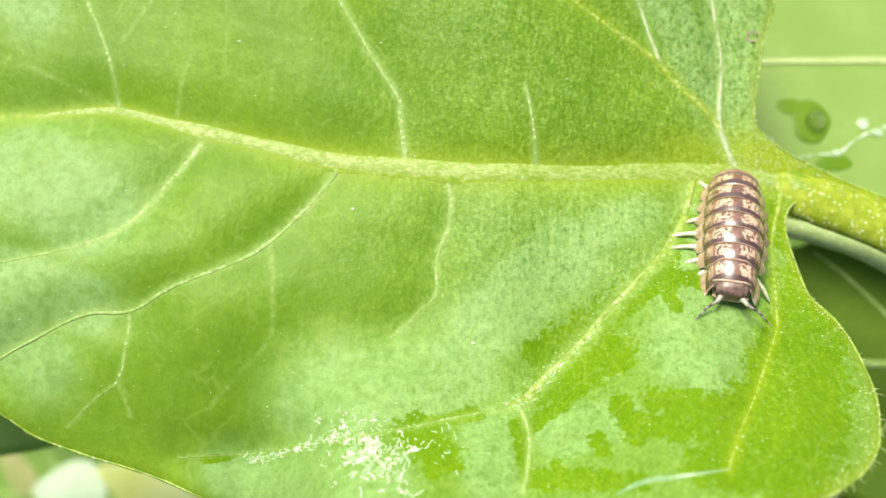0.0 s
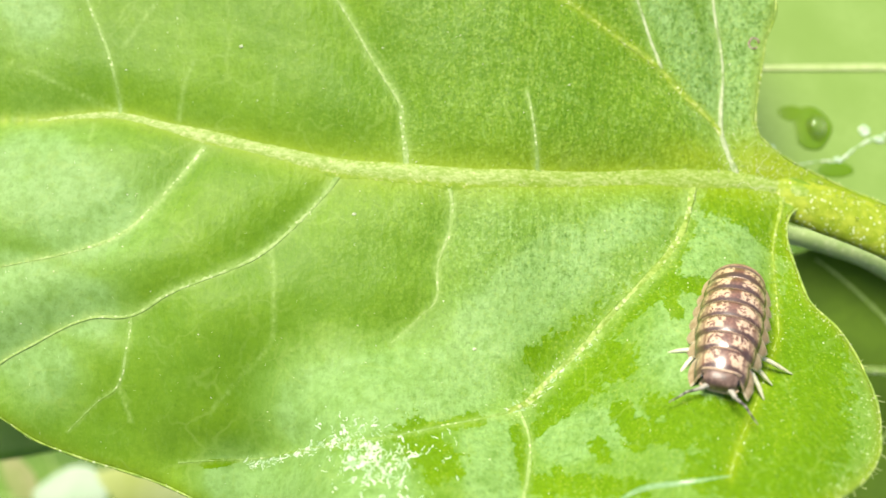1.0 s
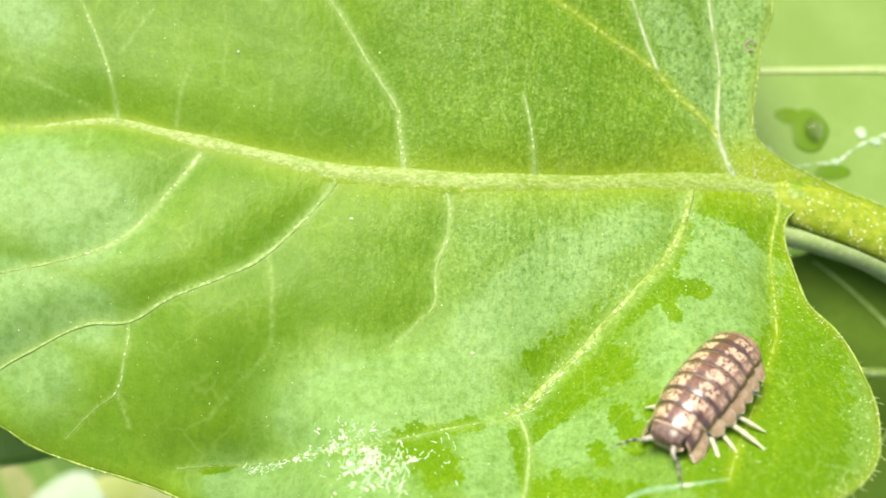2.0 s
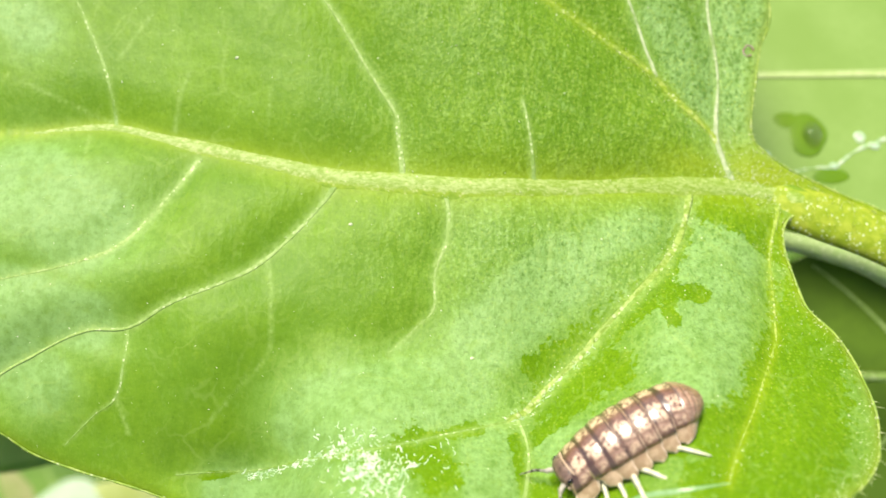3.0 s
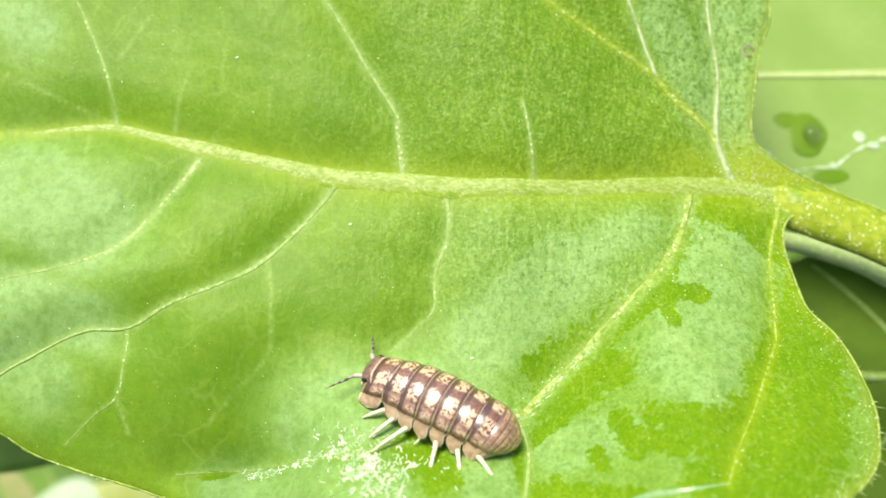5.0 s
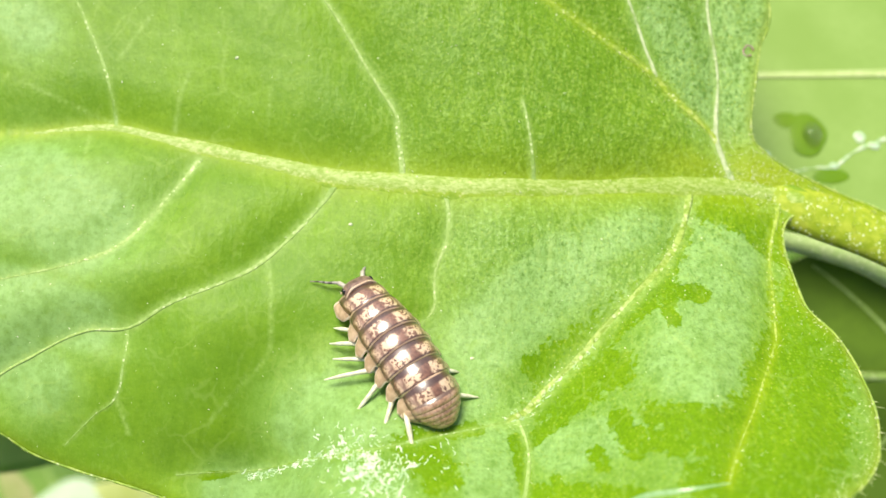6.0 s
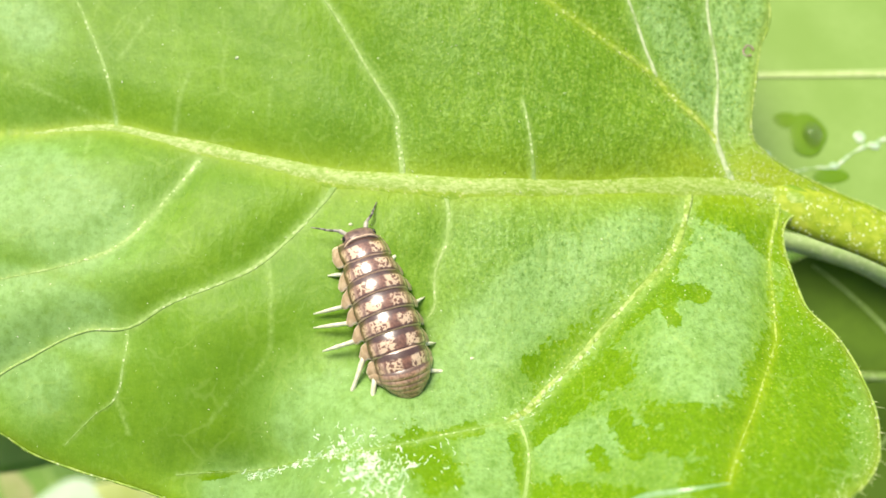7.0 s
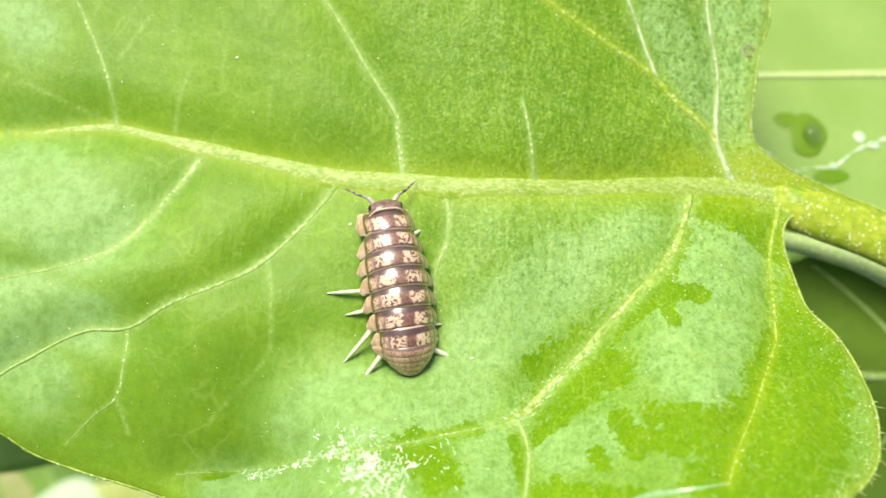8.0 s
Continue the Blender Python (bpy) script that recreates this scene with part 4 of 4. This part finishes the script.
# ---- the woodlouse: x forward, y to its left, z up, from the leaf skin under it ----
def shell_mesh(name, long, half, rise, skin, a0, a1, cols, lean=0.0, taper=0.25, wrap=0.0, tuck=1.0):
    """A piece of a domed shell ring, from across = a0 to a1; past 0.7 it flares out into a rounded side lobe."""
    rows, verts, across, along = 10, [], [], []
    steep = radians(80)
    for shell in (1.0, 0.955):
        for i in range(rows):
            v = i / (rows - 1)
            s = (0.915 + 0.085 * math.sin(math.pi / 2 * min(1, v / 0.62)) - 0.03 * max(0, (v - 0.62) / 0.38) ** 2) * shell * tuck
            for k in range(cols + 1):
                a = a0 + (a1 - a0) * k / cols
                m = abs(a)
                u = max(0.0, min(1.0, (m - 0.7) / 0.3))
                if u == 0:
                    y = 0.81 * half * math.sin(steep * m / 0.7) / math.sin(steep)
                    z = 0.45 * rise + 0.55 * rise * (math.cos(steep * m / 0.7) - math.cos(steep)) / (1 - math.cos(steep))
                else:
                    y = 0.81 * half + 0.235 * half * (1 - (1 - u) ** 1.4)
                    z = 0.45 * rise * (1 - u)
                fill = (1 - taper * float(smooth(0, 0.3, u))) * (1 - u ** 5) ** 0.42
                x = long * ((0.5 - v) * fill + lean * u + wrap * float(smooth(0.2, 0.85, m)))
                verts.append((x, math.copysign(y * s, a), z * s))
                across.append(a)
                along.append(v)
    row = cols + 1
    m, faces = rows * row, []
    for i in range(rows - 1):
        for k in range(cols):
            a = i * row + k
            faces += [(a, a + 1, a + row + 1, a + row), (m + a, m + a + row, m + a + row + 1, m + a + 1)]
    ring = list(range(row)) + [i * row + cols for i in range(1, rows)] + [(rows - 1) * row + k for k in range(cols - 1, -1, -1)] + [i * row for i in range(rows - 2, 0, -1)]
    faces += [(ring[(j + 1) % len(ring)], ring[j], m + ring[j], m + ring[(j + 1) % len(ring)]) for j in range(len(ring))]
    return mesh_of(name, verts, faces, skin, {"across": across, "along": along})


def build_ring(bug, name, x, tilt, long, half, rise, skin, lean, taper, wrap):
    """One ring of the shell with its two side lobes."""
    ring = slide(part(name, shell_mesh(name, long, half, rise, skin, -0.715, 0.715, 36, lean, taper, wrap), bug), x, 0, 0.28, tilt)
    for s in (-1, 1):
        lobe = shell_mesh("side_lobe", long, half, rise, LOBE, 0.67 * s, 1.0 * s, 12, lean, taper, wrap, 0.985)
        if s < 0:
            lobe.flip_normals()
        part("side_lobe", lobe, ring, "tan rounded side lobe with a pale rim")


def mm_pose(x, y, z, rx=0, ry=0, rz=0):
    return pose(x * MM, y * MM, z * MM, rx, ry, rz)


LEGS = []
FEELERS = []
SLIDING = []     # body rings that slide as the body stretches: part, place, height, tilt, side
# plates from head to tail: place, length, half width, rise, pitch
PLATES = [(3.72, 1.8, 2.02, 2.10, 16), (2.62, 1.62, 2.30, 2.38, 9), (1.5, 1.6, 2.5, 2.56, 4), (0.36, 1.6, 2.54, 2.62, 0),
          (-0.78, 1.6, 2.52, 2.60, -5), (-1.92, 1.6, 2.44, 2.50, -11), (-2.98, 1.55, 2.3, 2.36, -20)]


def slide(ob, x, y, z, tilt):
    """Sets a body ring in place and notes it for the stretching body."""
    ob.matrix_basis = mm_pose(x, y, z, 0, tilt, 0)
    SLIDING.append((ob, x, y, z, tilt))
    return ob


def build_woodlouse():
    bug = new("woodlouse")
    tagged(bug, "mottled brown shiny pill woodlouse crawling on the leaf", "woodlouse")
    for i, (x, long, half, rise, tilt) in enumerate(PLATES):
        front = i == 0
        build_ring(bug, "back_plate", x, tilt, long, half, rise, SHELL, 0.20 if front else -0.03 - 0.03 * i, 0.0 if front else 0.31, 0.28 if front else 0.0)
    for i in range(5):
        build_ring(bug, "tail_plate", -3.5 - 0.14 * i, -30 - 9 * i, 0.72, 2.26 - 0.03 * i - 0.04 * i * i, 2.28 - 0.08 * i, TAIL_SHELL, -0.15, 0.05, 0.0)
    v, f = ball((0, 0, 0), (0.75, 1.6, 1.15), 10, 18)
    me = mesh_of("tail_tip", v, f, TAIL_SHELL, {"across": [0.3] * len(v), "along": [0.6] * len(v)})
    slide(part("tail_tip", me, bug, "brown tail tip"), -3.95, 0, 0.9, -35)
    for s in (-1, 1):
        v, f = tube([(0.3, 0, 0), (-0.1, 0.05 * s, 0), (-0.55, 0.1 * s, -0.05)], [0.22, 0.25, 0.12], 8, 0.5)
        slide(part("tail_limb", mesh_of("tail_limb", v, f, SHELL_RIM), bug), -4.35, 0.8 * s, 0.3, 0)
    v, f = ball((0, 0, 0), (1, 1, 1), 14, 22)
    v = [(0.74 * math.copysign(abs(a) ** 0.75, a), 1.22 * math.copysign(abs(b) ** 0.75, b), 0.88 * math.copysign(abs(c) ** 0.8, c)) for a, b, c in v]
    head = slide(part("head", mesh_of("head", v, f, HEAD_SHELL), bug, "dark brown head"), 5.0, 0, 1.12, 26)
    for s in (-1, 1):
        v, f = ball((0, 0, 0), (0.26, 0.13, 0.22), 6, 10)
        part("eye", mesh_of("eye", v, f, EYE_BLACK), head, "", mm_pose(0.12, 1.09 * s, 0.40))
    arc = np.linspace(-1, 1, 25)
    for line in (np.column_stack([0.70 - 0.22 * arc ** 4, 1.15 * arc, -0.12 + 0.22 * arc ** 2]), np.column_stack([-0.42 + 0.0 * arc, 1.21 * arc, 0.80 - 0.62 * arc ** 4])):
        v, f = tube(line, 0.085, 8)
        part("head_rim", mesh_of("head_rim", v, f, SHELL_RIM), head, "pale raised rim")
    v, f = ball((-0.3, 0, 0), (4.5, 1.7, 0.6), 10, 20)
    part("belly", mesh_of("belly", v, f, LEG), bug, "pale underside", mm_pose(0, 0, 1.05))
    for s in (-1, 1):
        path = spline([(0, 0, 0), (0.55, 0.12 * s, 0.18), (0.95, 0.30 * s, 0.16), (1.45, 0.78 * s, 0.05), (1.85, 1.02 * s, -0.1), (2.5, 1.45 * s, -0.4)], 4)
        v, f = tube(path, np.interp(range(21), [0, 3, 4, 7, 8, 9, 15, 20], [0.20, 0.21, 0.16, 0.17, 0.11, 0.10, 0.075, 0.03]), 8)
        tip = np.append(np.repeat(np.linspace(0, 1, 21), 8), [0, 1])
        FEELERS.append((part("feeler", mesh_of("feeler", v, f, FEELER, {"along": tip}), bug, "jointed feeler, pale at its base and dark at its tip"), s))
    for i, (x, _long, half, *_rest) in enumerate(PLATES):
        for s in (-1, 1):
            long = 1.3 + max(out for _, out, _ in STEPS[s][i])
            path = spline([(0, 0, 0), (0, 0.28 * long * s, 0.16), (0, 0.55 * long * s, 0.20), (0.03, 0.8 * long * s, 0.10), (0.06, long * s, 0)], 4)
            v, f = tube(path, np.interp(range(17), [0, 5, 7, 11, 13, 16], [0.18, 0.19, 0.15, 0.145, 0.10, 0.04]), 8)
            LEGS.append((part("leg", mesh_of("leg", v, f, LEG), bug, "pale cream jointed leg"), x - (0.1, 0.1, 0.1, 0.1, 0.3, 0.8, 1.7)[i], 1.06 * half, long, i, s))
    return bug


# ---- the crawl ----
# seconds, place on the leaf, heading in degrees
CRAWL = [(0.0, 20.17, 0.0, -104), (0.2, 20.01, -1.87, -103), (0.4, 19.73, -3.51, -103), (0.6, 19.19, -4.97, -105), (0.8, 18.96, -6.43, -106.5), (1.0, 18.55, -7.3, -110),
         (1.2, 18.26, -8.64, -111.5), (1.4, 17.95, -9.75, -113), (1.6, 17.44, -10.64, -116), (1.7, 17.25, -11.1, -117.0), (2.0, 16.31, -11.93, -123.3), (2.4, 14.55, -12.8, -132.8),
         (2.8, 12.82, -13.71, -146.9), (3.0, 11.6, -14.38, -155.2), (3.2, 10.51, -14.69, -166), (3.4, 9.42, -14.57, -174.5), (3.6, 8.26, -14.17, -179.5), (3.8, 6.9, -13.77, -183),
         (4.0, 5.48, -13.33, -185), (4.2, 4.1, -13.32, -185.9), (4.4, 2.96, -13.18, -187.7), (4.6, 1.77, -12.91, -192.9), (4.7, 1.22, -12.64, -197.6), (5.0, -0.2, -11.58, -210.7),
         (5.4, -1.66, -9.9, -224.0), (5.8, -2.57, -8.32, -234.6), (6.0, -3.01, -7.62, -236.7), (6.2, -3.25, -7.4, -238.8), (6.4, -3.16, -7.12, -241.5), (6.6, -3.5, -6.53, -243.1),
         (6.8, -3.93, -5.68, -246.4), (7.0, -4.17, -4.67, -250.2), (7.2, -4.25, -4.33, -250.0), (7.4, -4.19, -3.97, -249.6), (7.6, -3.8, -3.56, -253.0), (8.0, -3.27, -2.77, -259.5)]


# seconds and how far the body is stretched; seconds and how far it leans to its right, degrees
STRETCH = [(0.0, 1.05), (0.5, 1.03), (1.0, 0.98), (1.7, 0.91), (2.4, 0.86), (2.8, 0.82), (3.2, 0.84), (3.6, 0.89), (4.0, 0.92), (4.7, 0.93), (5.8, 1.04), (8.0, 1.06)]
LEAN = [(0.0, 13), (1.0, 13), (1.7, 12), (2.8, 1), (4.0, -3), (5.0, -1), (6.0, 8), (8.0, 8)]


def between(rows, t):
    return float(np.interp(t, [a for a, _ in rows], [v for _, v in rows]))


def stand(x, y, heading, lean):
    """The pose of a body that stands on the leaf skin there."""
    c, s = math.cos(radians(heading)), math.sin(radians(heading))
    u, w = np.meshgrid(np.linspace(-5, 5, 7), np.linspace(-3.5, 3.5, 5))
    px, py = x + u * c - w * s, y + u * s + w * c
    z = height(px.ravel(), py.ravel())
    fit = np.linalg.lstsq(np.column_stack([px.ravel() - x, py.ravel() - y, np.ones(z.size)]), z, rcond=None)[0]
    up = Vector((-fit[0], -fit[1], 1)).normalized()
    ahead = Vector((c, s, 0))
    ahead = (ahead - up * ahead.dot(up)).normalized()
    left = up.cross(ahead)
    m = Matrix((ahead, left, up)).transposed().to_4x4()
    return Matrix.Translation(at(x, y, fit[2] + 0.1 + max(0, math.sin(radians(lean))) * 0.4)) @ m @ pose(0, 0, 0, lean)


def leg_pose(t, x, edge, long, i, s):
    """A leg that slides out from under the shell, its foot on the leaf skin."""
    rows = STEPS[s][i]
    swing = math.sin(2 * math.pi * t) ** 2
    out = between([(a, o if o > 0.15 else -0.9) for a, o, _ in rows], t)
    out -= 0.3 * swing * abs(out)
    ahead = between([(a, d) for a, _, d in rows], t) + 14 * swing * math.sin(4 * math.pi * t + 1.1 * i + s)
    lean = radians(between(LEAN, t))
    foot = Vector((x * between(STRETCH, t) + out * math.sin(radians(ahead)), s * (edge + out * math.cos(radians(ahead))), 0))
    foot.z = max(-1.3, -0.1 - foot.y * math.tan(lean)) if s > 0 else 0.1
    fall = math.asin(min(0.8, (0.55 - foot.z) / long))
    turn = mm_pose(0, 0, 0, -s * math.degrees(fall), 0, -s * ahead)
    root = foot - turn.to_3x3() @ Vector((0.06, long * s, 0))
    return mm_pose(*root) @ turn


def motions():
    walk(BUG, [(t, stand(x, y, a, between(LEAN, t))) for t, x, y, a in CRAWL])
    for ob, x, y, z, tilt in SLIDING:
        walk(ob, [(t, mm_pose(x * k, y, z, 0, tilt, 0)) for t, k in STRETCH])
    for leg, x, edge, long, i, s in LEGS:
        walk(leg, [(step * 0.1, leg_pose(step * 0.1, x, edge, long, i, s)) for step in range(81)])
    for feeler, s in FEELERS:
        walk(feeler, [(k * 0.2, mm_pose(5.35 * between(STRETCH, k * 0.2), 0.55 * s, 1.0, 0, 4 * math.sin(k * 1.3 + s), s * (14 + 9 * math.sin(k * 0.9 + 2 * s)))) for k in range(41)])


build_ground()
build_leaf()
build_residue()
build_sheen_streak()
build_surroundings()
build_drop(33.0, 16.9, 0.1, (0.85, 1.1, 0.55), "clear water drop in a dark soaked patch of the pale leaf")
# Small flat blobs whose whitish colour imitates glints on water drops.
for x, y, size in ((37.2, 16.6, (0.5, 0.55, 0.1)), (28.7, 15.0, (0.5, 0.3, 0.14)), (34.6, 13.8, (0.45, 0.3, 0.12)), (38.4, 15.7, (0.5, 0.35, 0.14))):
    build_drop(x, y, 0.05, size, "painted white glint of a small water drop on the pale leaf", "slime_blob", GLINT)
build_wet_spots()
BUG = build_woodlouse()
motions()
